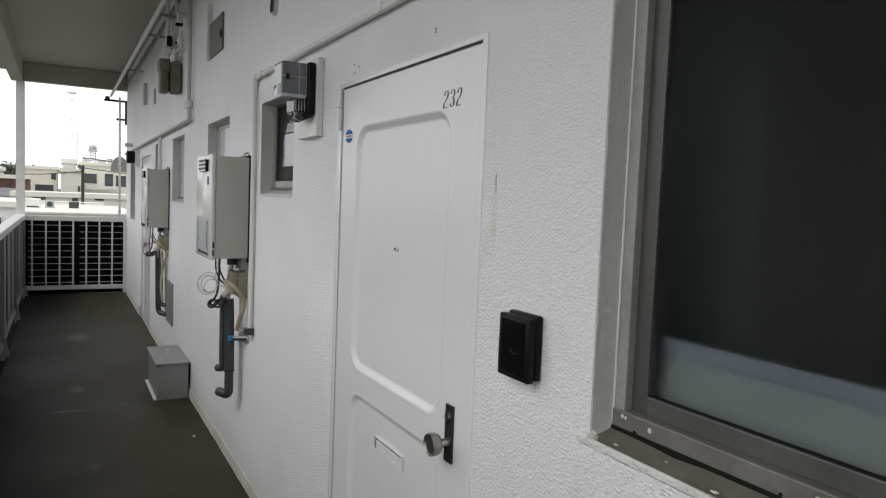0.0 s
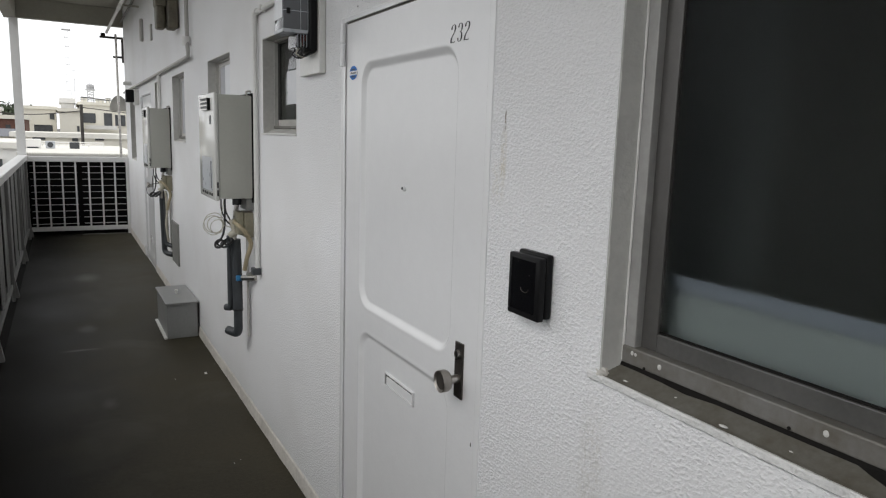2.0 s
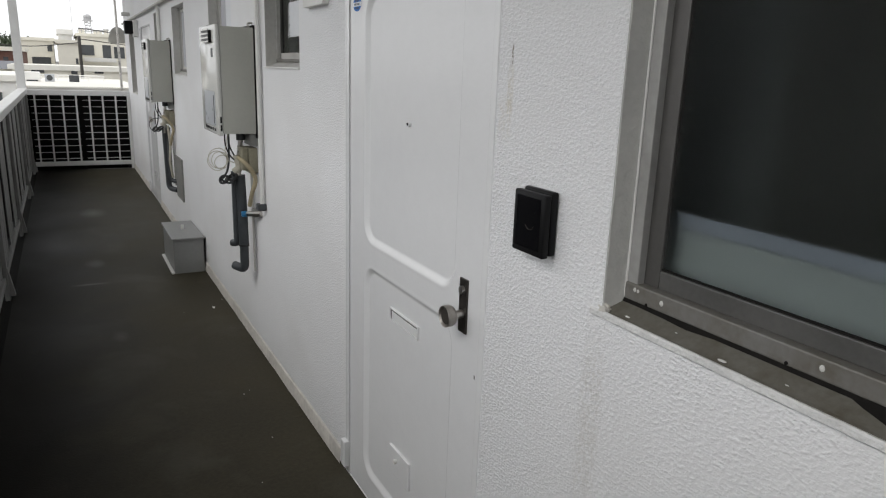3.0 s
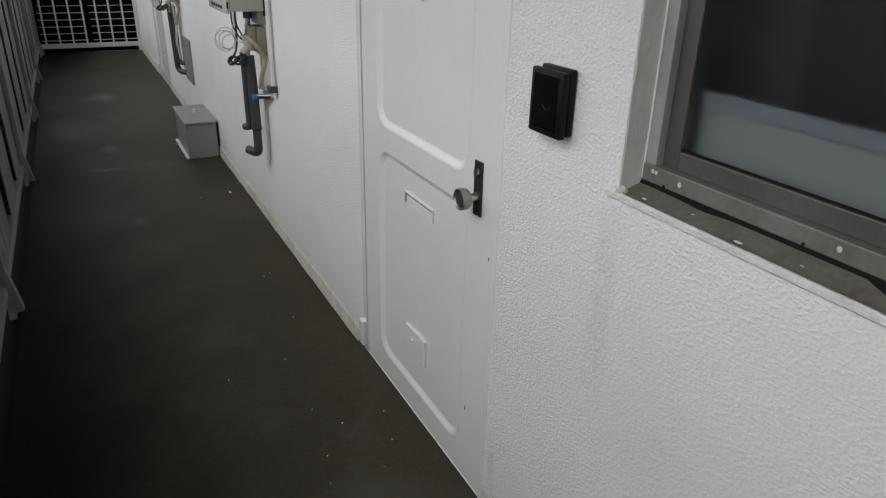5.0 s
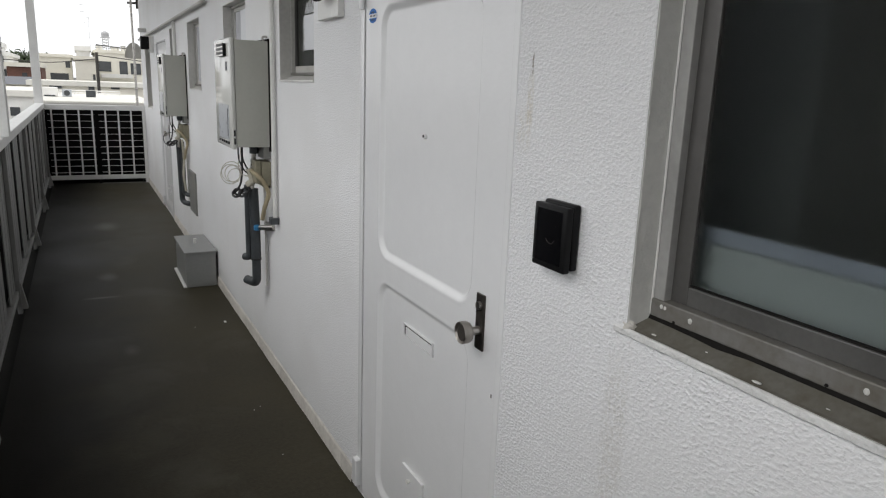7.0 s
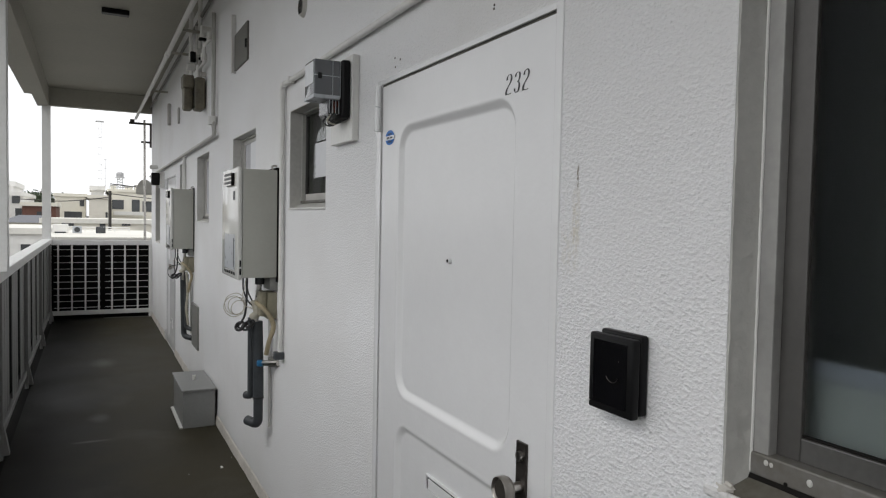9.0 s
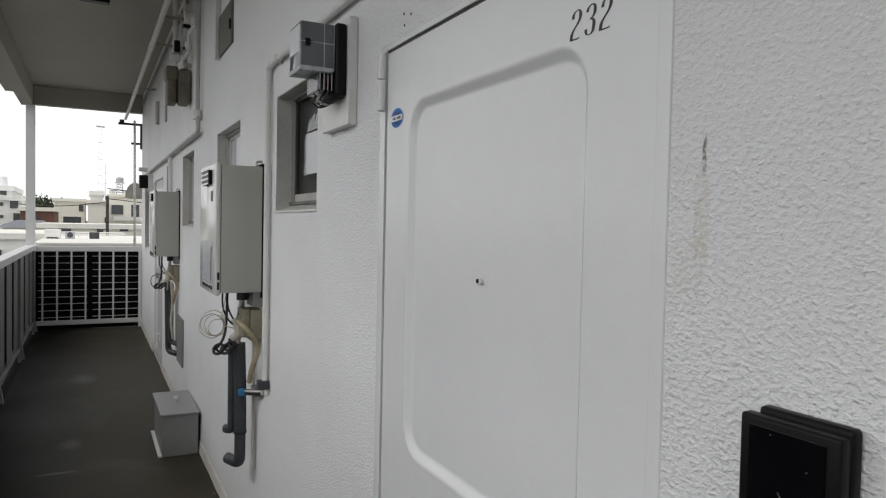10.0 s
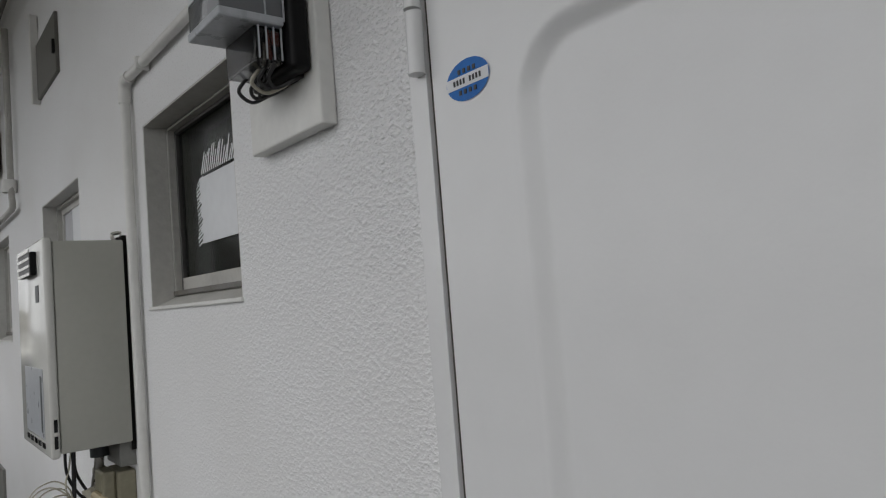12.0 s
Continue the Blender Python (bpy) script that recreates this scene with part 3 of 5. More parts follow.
        part("sill_edge", edge, SILLPAINT, ob, "uneven white painted sill edge")
    else:
        part("sill_edge", box(W - 0.0065, W + 0.010, y0 - 0.004, y1 + 0.004, z0 - 0.004, z0 + 0.0045, 0.002), TRIM, ob, "white painted sill edge")
    gap = bmesh.new()
    tops = [(y0 + 0.004 + (y1 - y0 - 0.008) * i / 30, z0 + 0.0225 + 0.0015 * noise.noise((i * 0.45, 2, 5)), 0.002 + 0.036 * max(0.0, noise.noise((i * 0.27, 8, 1)) - 0.1)) for i in range(31)]
    gv = [(gap.verts.new((x - 0.001, yy_, zz_ + 0.005)), gap.verts.new((x - 0.002 - dd, yy_, z0 + 0.0275 + 0.0012 - 0.0233 * (0.012 + dd) / (x - W - 0.0025)))) for yy_, zz_, dd in tops]
    for p, q in zip(gv, gv[1:]):
        gap.faces.new((p[0], q[0], q[1], p[1]))
    if meet:
        part("sill_joint", gap, GROOVE, ob, "dark open joint under the frame")
    ys0, ys1, zs0, zs1 = y0 + 0.005, y1 - 0.005 - slant, z0 + 0.027, z1 - 0.005
    fr = thing_part("window_frame", ob)
    for bx in (box(x, x + 0.06, ys1 - frame_w, ys1, zs0, zs1, 0.002), box(x, x + 0.06, ys0, ys0 + frame_w, zs0, zs1, 0.002),
               box(x, x + 0.06, ys0 + frame_w, ys1 - frame_w, zs1 - frame_w, zs1, 0.002)):
        part("frame_bar", bx, jamb, fr)
    part("frame_bar", box(x - 0.004, x + 0.06, ys0, ys1, zs0, zs0 + frame_w + 0.006, 0.003), ALU, fr, "grey metal bottom track with screw heads")
    mid = (ys0 + ys1) / 2
    spans = ((mid - 0.02, ys1 - frame_w, 0.016), (ys0 + frame_w, mid + 0.02, 0.038)) if meet else ((ys0 + frame_w, ys1 - frame_w, 0.016),)
    a, c = zs0 + frame_w + 0.006, zs1 - frame_w
    low = low_w or sash_w * 1.06
    for p0, p1, off in spans:
        sa = thing_part("sash", ob)
        xs = x + off
        for bx, mt in ((box(xs, xs + 0.02, p1 - sash_w, p1, a, c, 0.002), bar_m or ALU_DARK), (box(xs, xs + 0.02, p0, p0 + sash_w, a, c, 0.002), bar_m or ALU_DARK),
                       (box(xs, xs + 0.02, p0 + sash_w, p1 - sash_w, a, a + low, 0.002), low_m or SASH), (box(xs, xs + 0.02, p0 + sash_w, p1 - sash_w, c - sash_w, c, 0.002), bar_m or ALU_DARK)):
            part("sash_bar", bx, mt, sa)
        pane = part("pane", box(xs + 0.008, xs + 0.013, p0 + sash_w - 0.004, p1 - sash_w + 0.004, a + low - 0.004, c - sash_w + 0.004), pane_mat, sa)
        if meet:
            part("gasket", box(xs + 0.004, xs + 0.0075, p0 + sash_w, p1 - sash_w, a + low + 0.0002, a + low + 0.0040), GROOVE, sa, "black rubber gasket under the pane")
        pane.visible_shadow = False
    return ob


def thing_part(name, parent):
    ob = new(name)
    ob.empty_display_size = 0.03
    ob.parent = parent
    return ob


win1 = window("window_1", -0.80, 0.928, 1.122, 2.02, 0.040, FROST, "large grey aluminium sliding window with dim obscure glass", jamb=JAMBGREY, reveal_m=ROUGHJAMB, frame_w=0.027, sash_w=0.037, low_w=0.034, slant=0.013)
lump = bmesh.new()
bmesh.ops.create_icosphere(lump, subdivisions=3, radius=0.013)
for v in lump.verts:
    v.co = Vector((W + 0.006 + v.co.x * 0.7, 0.925 + v.co.y * 1.1, 1.126 + v.co.z * 0.75)) + v.co * (0.5 * noise.noise(v.co * 130))
part("mortar_dab", lump, CREAM, win1, "rough cream mortar at the sill corner", smooth=True)
for y, z, r in ((0.883, 1.172, 0.0038), (0.8745, 1.1715, 0.0032), (0.816, 1.166, 0.0046), (0.512, 1.167, 0.0044), (0.20, 1.167, 0.0044)):
    s = bmesh.new()
    bmesh.ops.create_uvsphere(s, u_segments=10, v_segments=6, radius=r)
    bmesh.ops.scale(s, vec=(0.4, 1, 1.15), verts=s.verts)
    bmesh.ops.translate(s, vec=(W + 0.0358, y, z), verts=s.verts)
    part("screw_head", s, REVEAL, win1)
for y, z in ((0.851, 1.1525), (0.566, 1.1535)):
    part("drain_hole", cyl((W + 0.0345, y, z), (W + 0.040, y, z), 0.0028, 10), GROOVE, win1, "small dark drain hole in the track")
for x, y, z, r in ((0.896, 0.652, 1.1275, 0.008), (0.898, 0.866, 1.1285, 0.0055), (0.904, 0.545, 1.131, 0.0035), (0.909, 0.76, 1.1335, 0.003)):
    s = bmesh.new()
    bmesh.ops.create_uvsphere(s, u_segments=12, v_segments=6, radius=r)
    for v in s.verts:
        v.co = Vector((x + v.co.x * 0.5, y + v.co.y * (1 + 0.3 * noise.noise(v.co * 200)), z + v.co.z * 0.22))
    part("paint_drip", s, TRIM, win1, "dried drip of pale paint on the sill", smooth=True)
cur = bmesh.new()
cols = [(0.84 + 0.36 * i / 40, W + 0.32 + 0.008 * math.sin(i * 1.3)) for i in range(41)]
cv_ = [(cur.verts.new((x_, y_, 1.0)), cur.verts.new((x_, y_, 2.2))) for y_, x_ in cols]
for p, q in zip(cv_, cv_[1:]):
    cur.faces.new((p[0], q[0], q[1], p[1]))
bmesh.ops.solidify(cur, geom=cur.faces[:], thickness=0.002)
tagged(part("curtain", cur, CURTAIN, smooth=True), "dark grey curtain drawn aside behind a window", "curtain")
board = part("window_board", box(W + 0.105, W + 0.115, -0.75, 0.90, 1.13, 1.318), BOARD)
tagged(part("board_cap", box(W + 0.100, W + 0.1045, -0.75, 0.90, 1.294, 1.319), CAPBLUE), "pale blue capping strip along the board's top", "strip")
tagged(board, "pale blue-grey board standing behind the lower window glass", "board")
win2 = window("window_2", 2.84, 3.386, 1.545, 1.99, 0.054, PATTERN, "small grey aluminium window with dark rippled glass", meet=False, frame_w=0.006, sash_w=0.009, low_w=0.030, low_m=ALU_LIGHT, reveal_m=REVEAL, sill_m=REVEAL)
film = bmesh.new()
rnd = random.Random(4)
for i in range(34):
    z = 1.683 + 0.0044 * i
    yl = 3.215 + 0.013 * noise.noise((z * 130, 0.3, 0.7)) + 0.006 * rnd.random()
    box(W + 0.0705, W + 0.0725, 2.885, yl, z, z + 0.0044, bm=film)
for i in range(17):
    z = 1.693 + 0.0088 * i
    y = 3.222 + 0.008 * rnd.random()
    q = [film.verts.new(v) for v in ((W + 0.0708, y - 0.03, z), (W + 0.0708, y - 0.03, z + 0.004), (W + 0.0708, y + 0.012 + 0.012 * rnd.random(), z - 0.012), (W + 0.0708, y + 0.012, z - 0.015))]
    film.faces.new(q)
for i in range(22):
    y = 3.206 - 0.0125 * i
    lean = 0.020 + 0.008 * rnd.random()
    a, c = 1.8397, 1.872 + 0.024 * rnd.random()
    q = [film.verts.new(v) for v in ((W + 0.0708, y, a), (W + 0.0708, y - 0.0075, a), (W + 0.0708, y - 0.0055 - lean, c), (W + 0.0708, y - lean, c))]
    film.faces.new(q)
part("torn_film", film, WHITEFILM, win2, "torn white film stuck on the pane")
win3 = window("window_3", 4.12, 4.80, 1.46, 2.0, 0.05, PANEWHITE, "small aluminium window with pale glass above a water heater", meet=False, bar_m=REVEAL, frame_w=0.012, sash_w=0.022, low_m=ALU_LIGHT, reveal_m=REVEAL, sill_m=REVEAL)
# bright reflection painted as a white strip on the pane
part("pane_glint", box(W + 0.070, W + 0.0735, 4.39, 4.60, 1.52, 1.965), WHITEFILM, win3, "white strip painted as a reflection at the pane's side")
blind = part("roller_blind", box(W + 0.12, W + 0.126, 4.17, 4.75, 1.5, 1.99), WHITEFILM)
tagged(blind, "white roller blind drawn down behind a window", "blind")
win4 = window("window_4", 5.80, 6.46, 1.455, 2.003, 0.05, PANEWHITE, "small aluminium window with pale blind behind it", meet=False, bar_m=REVEAL, frame_w=0.012, sash_w=0.022, low_m=ALU_LIGHT, reveal_m=REVEAL, sill_m=REVEAL)
b2 = part("roller_blind", box(W + 0.12, W + 0.126, 5.85, 6.41, 1.5, 1.99), WHITEFILM)
tagged(b2, "white roller blind drawn down behind a window", "blind")
win5 = window("window_5", 7.35, 7.72, 1.46, 2.02, 0.06, PATTERN, "narrow aluminium window with dark glass", meet=False, frame_w=0.012, sash_w=0.022, low_m=ALU_LIGHT, reveal_m=REVEAL, sill_m=REVEAL)
win6 = window("window_6", 9.95, 10.65, 1.13, 1.92, 0.06, PATTERN, "aluminium window near the gallery's end", meet=False, frame_w=0.012, sash_w=0.022, low_m=ALU_LIGHT, reveal_m=REVEAL, sill_m=REVEAL)


# ---- doors ----
def rounded_gap(y, z, a, b, c, d, r):
    """Distance inside (negative) or outside a rounded rectangle."""
    qy, qz = abs(y - (a + b) / 2) - (b - a) / 2 + r, abs(z - (c + d) / 2) - (d - c) / 2 + r
    return math.hypot(max(qy, 0), max(qz, 0)) + min(max(qy, qz), 0) - r


def door(name, y0, y1, z1, label, number="", fine=0.0042):
    """A pressed-steel flat door, hinged at y1, with two sunk panels, its frame and fittings."""
    ob = thing(name, (W, (y0 + y1) / 2, 0.0), label, "door", kind="structure")
    bm = bmesh.new()
    ny, nz = int((y1 - y0) / fine), int(z1 / fine)
    p1 = (y0 + 0.138, y1 - 0.131, 0.984, 1.781)
    p2 = (y0 + 0.138, y1 - 0.136, 0.100, 0.899)
    grid = []
    for i in range(ny + 1):
        row = []
        for j in range(nz + 1):
            y, z = y0 + (y1 - y0) * i / ny, 0.006 + (z1 - 0.006) * j / nz
            d = min(rounded_gap(y, z, *p1, 0.075), rounded_gap(y, z, *p2, 0.075))
            k = min(max(-d / 0.019, 0.0), 1.0)
            sunk = 0.0120 * (0.70 * k + 0.30 * k * k * (3 - 2 * k)) - 0.0006 * math.exp(-((d - 0.003) / 0.005) ** 2)
            row.append(bm.verts.new((W + 0.002 + sunk, y, z)))
        grid.append(row)
    for i in range(ny):
        for j in range(nz):
            bm.faces.new((grid[i][j], grid[i][j + 1], grid[i + 1][j + 1], grid[i + 1][j]))
    rim = [grid[i][0] for i in range(ny + 1)] + [grid[ny][j] for j in range(1, nz + 1)] + [grid[i][nz] for i in range(ny - 1, -1, -1)] + [grid[0][j] for j in range(nz - 1, 0, -1)]
    back = [bm.verts.new((W + 0.04, v.co.y, v.co.z)) for v in rim]
    for k in range(len(rim)):
        bm.faces.new((rim[k], rim[(k + 1) % len(rim)], back[(k + 1) % len(rim)], back[k]))
    bm.faces.new(back)
    bmesh.ops.recalc_face_normals(bm, faces=bm.faces)
    part("door_leaf", bm, DOOR, ob, "white enamelled pressed-steel leaf", smooth=True)
    fr = thing_part("door_frame", ob)
    part("jamb", box(W - 0.003, W + 0.1, y0 - 0.028, y0 - 0.004, 0.0, z1 + 0.022, 0.002), DOOR, fr)
    part("jamb", box(W - 0.002, W + 0.1, y1 + 0.006, y1 + 0.039, 0.0, z1 + 0.022, 0.001), DOOR, fr)
    part("head", box(W - 0.002, W + 0.1, y0 - 0.004, y1 + 0.0055, z1 + 0.007, z1 + 0.022, 0.002), DOOR, fr)
    # dark block and strips put the shut gaps' shade into their colour
    part("stop", box(W + 0.045, W + 0.1, y0 - 0.004, y1 + 0.006, 0.0, z1 + 0.007), GROOVE, fr, "dark gap behind the leaf")
    part("thin_piece", box(W + 0.0042, W + 0.044, y1 + 0.0004, y1 + 0.0056, 0.0, z1 + 0.0004), GAPLINE, fr, "dull grey strip painted for the shut gap's shade")
    part("thin_piece", box(W + 0.004, W + 0.044, y0 - 0.0036, y0 - 0.0004, 0.0, z1 + 0.0004), GAPLINE, fr, "dull grey strip painted for the shut gap's shade")
    part("thin_piece", box(W + 0.004, W + 0.044, y0 - 0.0036, y1 + 0.0056, z1 + 0.0008, z1 + 0.0066), GAPLINE, fr, "dull grey strip painted for the shut gap's shade")
    # hinges
    for za, zb in ((z1 - 0.137, z1 - 0.063), (z1 - 0.060, z1 + 0.003)):
        part("hinge", cyl((W - 0.010, y1 + 0.012, za), (W - 0.008, y1 + 0.012, zb), 0.0105, 14), DOOR, ob, "white painted hinge barrel", smooth=True)
    part("pivot_hinge", box(W - 0.022, W + 0.001, y1 + 0.006, y1 + 0.045, 0.03, 0.14, 0.004), DOOR, ob, "white painted pivot hinge")
    # peephole
    hole = bmesh.new()
    cyl((W + 0.0135, (y0 + y1) / 2 - 0.001, 1.401), (W + 0.005, (y0 + y1) / 2 - 0.001, 1.401), 0.0066, 18, bm=hole)
    part("peephole_rim", hole, DOOR, ob, smooth=True)
    part("peephole", cyl((W + 0.0055, (y0 + y1) / 2, 1.402), (W + 0.0038, (y0 + y1) / 2, 1.402), 0.0044, 16), GLOSSBLACK, ob, "small dark peephole")
    # knob and lock plate
    yk = y0 + 0.080
    part("lock_plate", box(W - 0.004, W + 0.002, yk - 0.019, yk + 0.019, 0.893, 1.040, 0.0015), DARKSTEEL, ob, "tarnished dark lock plate")
    part("key_cylinder", cyl((W - 0.004, yk, 1.010), (W - 0.011, yk, 1.010), 0.011, 20), STEEL, ob, "steel lock cylinder", smooth=True)
    part("knob_stem", cyl((W - 0.004, yk, 0.945), (W - 0.030, yk, 0.945), 0.011, 18), STEEL, ob, smooth=True)
    kb = bmesh.new()
    prof = ((0.028, 0.0), (0.028, 0.016), (0.033, 0.025), (0.040, 0.0285), (0.056, 0.0290), (0.0585, 0.0275), (0.0565, 0.0255), (0.050, 0.0235), (0.047, 0.0))
    rings = []
    for dx, r in prof:
        rings.append([kb.verts.new((W - dx, yk + r * math.cos(2 * math.pi * q / 28), 0.945 + r * math.sin(2 * math.pi * q / 28))) for q in range(28)] if r else [kb.verts.new((W - dx, yk, 0.945))])
    for a, c in zip(rings, rings[1:]):
        for q in range(28):
            if len(a) == 1:
                kb.faces.new((a[0], c[q], c[(q + 1) % 28]))
            elif len(c) == 1:
                kb.faces.new((a[q], c[0], a[(q + 1) % 28]))
            else:
                kb.faces.new((a[q], c[q], c[(q + 1) % 28], a[(q + 1) % 28]))
    bmesh.ops.recalc_face_normals(kb, faces=kb.faces)
    kn = part("door_knob", kb, KNOB, ob, "dished steel knob", smooth=True)
    # separate darker disc inside the knob's dish
    part("knob_face", cyl((W - 0.0475, yk, 0.945), (W - 0.0540, yk, 0.945), 0.0234, 24, 0.021), KNOBFACE, kn, "dark dished face", smooth=True)
    # letter slot: a thin raised rim round a flap
    sl = bmesh.new()
    a, c, e, g = y1 - 0.545, y1 - 0.341, 0.764, 0.807
    xs = W + 0.0115
    for q in ((a, c, g - 0.004, g), (a, c, e, e + 0.004), (a, a + 0.004, e + 0.004, g - 0.004), (c - 0.004, c, e + 0.004, g - 0.004)):
        box(xs - 0.0045, xs + 0.002, *q, bm=sl)
    part("letter_slot", sl, DOOR, ob, "flush letter slot")
    # recessed flap's inner shadow, painted by a near-black plate
    part("slot_shade", box(xs - 0.0004, xs + 0.002, a + 0.004, c - 0.004, e + 0.004, g - 0.004), GROOVE, ob, "dark plate painting the inner shadow round the flap")
    part("slot_flap", box(xs - 0.0022, xs + 0.002, a + 0.005, c - 0.0115, e + 0.005, g - 0.0105, 0.001), DOOR, ob)
    part("vent_plate", box(xs - 0.0065, xs + 0.002, y1 - 0.508, y1 - 0.360, 0.226, 0.324, 0.0012), DOOR, ob, "small white cover plate")
    part("vent_knob", cyl((xs - 0.004, y1 - 0.419, 0.288), (xs - 0.017, y1 - 0.419, 0.288), 0.006, 14, 0.0075), TRIM, ob, smooth=True)
    if number:
        for cy, cz, ch in ((1.375, 0.792, 0.005), (1.465, 0.261, 0.008)):
            part("paint_chip", box(W + 0.0012, W + 0.003, cy - 0.002, cy + 0.002, cz - ch, cz + ch), DARKSTEEL, ob, "small chip in the paint")
        for k, glyph in enumerate(number):
            door_digit(glyph, y0 + 0.184 - 0.0335 * k, 1.785, W + 0.0018, 0.043, 0.12, ob)
        st = bmesh.new()
        bmesh.ops.create_circle(st, cap_ends=True, radius=0.026, segments=36)
        for v in st.verts:
            v.co = Vector((W + 0.0008, 2.202 + v.co.x * 1.35, 1.756 + v.co.y * 0.87))
        thin_piece = part("round_sticker", st, STICKERBLUE, ob, "round blue sticker with a white band")
        part("sticker_band", box(W + 0.0002, W + 0.0006, 2.202 - 0.034, 2.202 + 0.034, 1.749, 1.762), WHITEFILM, thin_piece)
        for k in range(4):
            for z in (1.7435, 1.7665):
                part("sticker_mark", box(W - 0.0002, W + 0.0005, 2.188 + 0.008 * k, 2.192 + 0.008 * k, z - 0.0025, z + 0.0025), GREYPIPE, thin_piece)
        for k in range(9):
            if k != 4:
                part("sticker_bar", box(W - 0.0004, W - 0.0001, 2.1795 + 0.0052 * k, 2.1825 + 0.0052 * k, 1.7525, 1.7585), INK, thin_piece)
    return ob


door1 = door("door_1", 1.361, 2.263, 1.918, "white pressed-steel flat door with steel knob, number 232", "232")
door2 = door("door_2", 8.11, 9.0, 1.918, "white pressed-steel door of the next flat", fine=0.03)

# ---- doorbell camera beside the door ----
bell = thing("doorbell_intercom", (W, 1.12, 1.26), "black plastic doorbell intercom screwed to the stucco", "intercom")
part("back_box", box(W - 0.0185, W - 0.001, 1.079, 1.180, 1.190, 1.324, 0.005, 3), BLACK, bell, smooth=True)
part("front_cover", box(W - 0.036, W - 0.019, 1.079, 1.188, 1.186, 1.318, 0.004, 3), BLACK, bell, smooth=True)
part("lens_panel", box(W - 0.0372, W - 0.0355, 1.092, 1.176, 1.199, 1.309, 0.001), GLOSSBLACK, bell, "glossy black lens panel")
part("button_ring", tube([(W - 0.0378, 1.126 + 0.016 * math.cos(a), 1.256 + 0.016 * math.sin(a)) for a in [math.pi * (1.15 + 0.7 * k / 8) for k in range(9)]], 0.0007, 6), DARKSTEEL, bell)
for y, z in ((1.150, 1.303), (1.110, 1.278), (1.1815, 1.198)):
    part("indicator_dot", cyl((W - 0.0372, y, z), (W - 0.0382, y, z), 0.0011, 8), STEEL, bell)


# ---- electricity meter on its board ----
def electric_meter(dy=0.0):
    mb = thing("meter_board", (W, 2.57 + dy, 1.765), "white painted wooden meter board fixed to the wall", "board")
    part("board", box(W - 0.026, W - 0.001, 2.472 + dy, 2.705 + dy, 1.772, 2.062, 0.003), TRIM, mb)
    me = thing("electricity_meter", (W - 0.026, 2.56 + dy, 1.85), "electricity meter with smoked clear cover and black terminal box", "meter")
    x = W - 0.027
    part("base", box(x - 0.030, x, 2.486 + dy, 2.625 + dy, 1.848, 2.043, 0.008, 3), BLACK, me, "black moulded base", smooth=True)
    part("cover", shell(x - 0.124, x - 0.031, 2.498 + dy, 2.612 + dy, 1.912, 2.038), COVER, me, "smoked clear plastic cover", smooth=True)
    part("register", box(x - 0.100, x - 0.034, 2.506 + dy, 2.604 + dy, 1.935, 2.030, 0.006), ALU_DARK, me, "dark meter works")
    part("cover_foot", box(x - 0.1255, x - 0.033, 2.4965 + dy, 2.6135 + dy, 1.9085, 1.9215, 0.003), LABEL, me, "pale frosted lower rim of the cover")
    part("cover_catch", box(x - 0.112, x - 0.098, 2.4945 + dy, 2.4975 + dy, 1.972, 1.992, 0.002), BLACK, me)
    for k in range(4):
        part("terminal_rib", box(x - 0.070 + 0.011 * k, x - 0.068 + 0.011 * k, 2.5020 + dy, 2.5038 + dy, 1.862, 1.907), LABEL, me)
    part("copper_lead", tube([(x - 0.052, 2.512 + dy, 1.905), (x - 0.050, 2.514 + dy, 1.885), (x - 0.046, 2.516 + dy, 1.866)], 0.003, 8), RED, me, "red insulated lead", smooth=True)
    # white plate paints the sky's reflection on the cover front
    part("sky_glint", box(x - 0.1255, x - 0.1242, 2.506 + dy, 2.604 + dy, 1.958, 2.030), WHITEFILM, me, "white plate standing in for the sky's reflection on the cover")
    part("terminal_box", shell(x - 0.075, x - 0.031, 2.504 + dy, 2.604 + dy, 1.858, 1.9075, 0.002, 0.003), SMOKE, me, "smoked clear terminal cover")
    for q in ((x - 0.124, x - 0.031, 1.983, 1.985), (x - 0.061, x - 0.059, 1.915, 2.036), (x - 0.034, x - 0.032, 1.915, 2.036)):
        part("cover_rib", box(q[0], q[1], 2.4962 + dy, 2.4982 + dy, q[2], q[3]), LABEL, me, "pale moulded rib")
    part("seal_tag", box(x - 0.048, x - 0.036, 2.508 + dy, 2.512 + dy, 1.884, 1.904, 0.001), RED, me, "small red seal tag")
    rn = random.Random(9)
    for k in range(6):
        y = 2.515 + dy + 0.016 * k
        dx = rn.uniform(-0.01, 0.012)
        part("lead_wire", tube([(x - 0.040, y, 1.90), (x - 0.044, y, 1.868), (x - 0.048 + dx, y - 0.008, 1.854), (x - 0.050 + dx, y + 0.006, 1.842), (x - 0.036, y + 0.014, 1.829 + 0.008 * rn.random()), (x - 0.014, y + 0.004, 1.842), (x + 0.004, y, 1.852)], 0.0028, 8), CABLE if k != 2 else WIRE, me)
    return me


electric_meter()
m2 = thing("electricity_meter", (W - 0.02, 9.45, 1.85), "small black meter on the far stretch of wall", "meter")
part("base", box(W - 0.05, W, 9.36, 9.56, 1.84, 2.03, 0.006), TRIM, m2)
part("cover", box(W - 0.145, W - 0.052, 9.39, 9.53, 1.87, 2.02, 0.01), BLACK, m2)

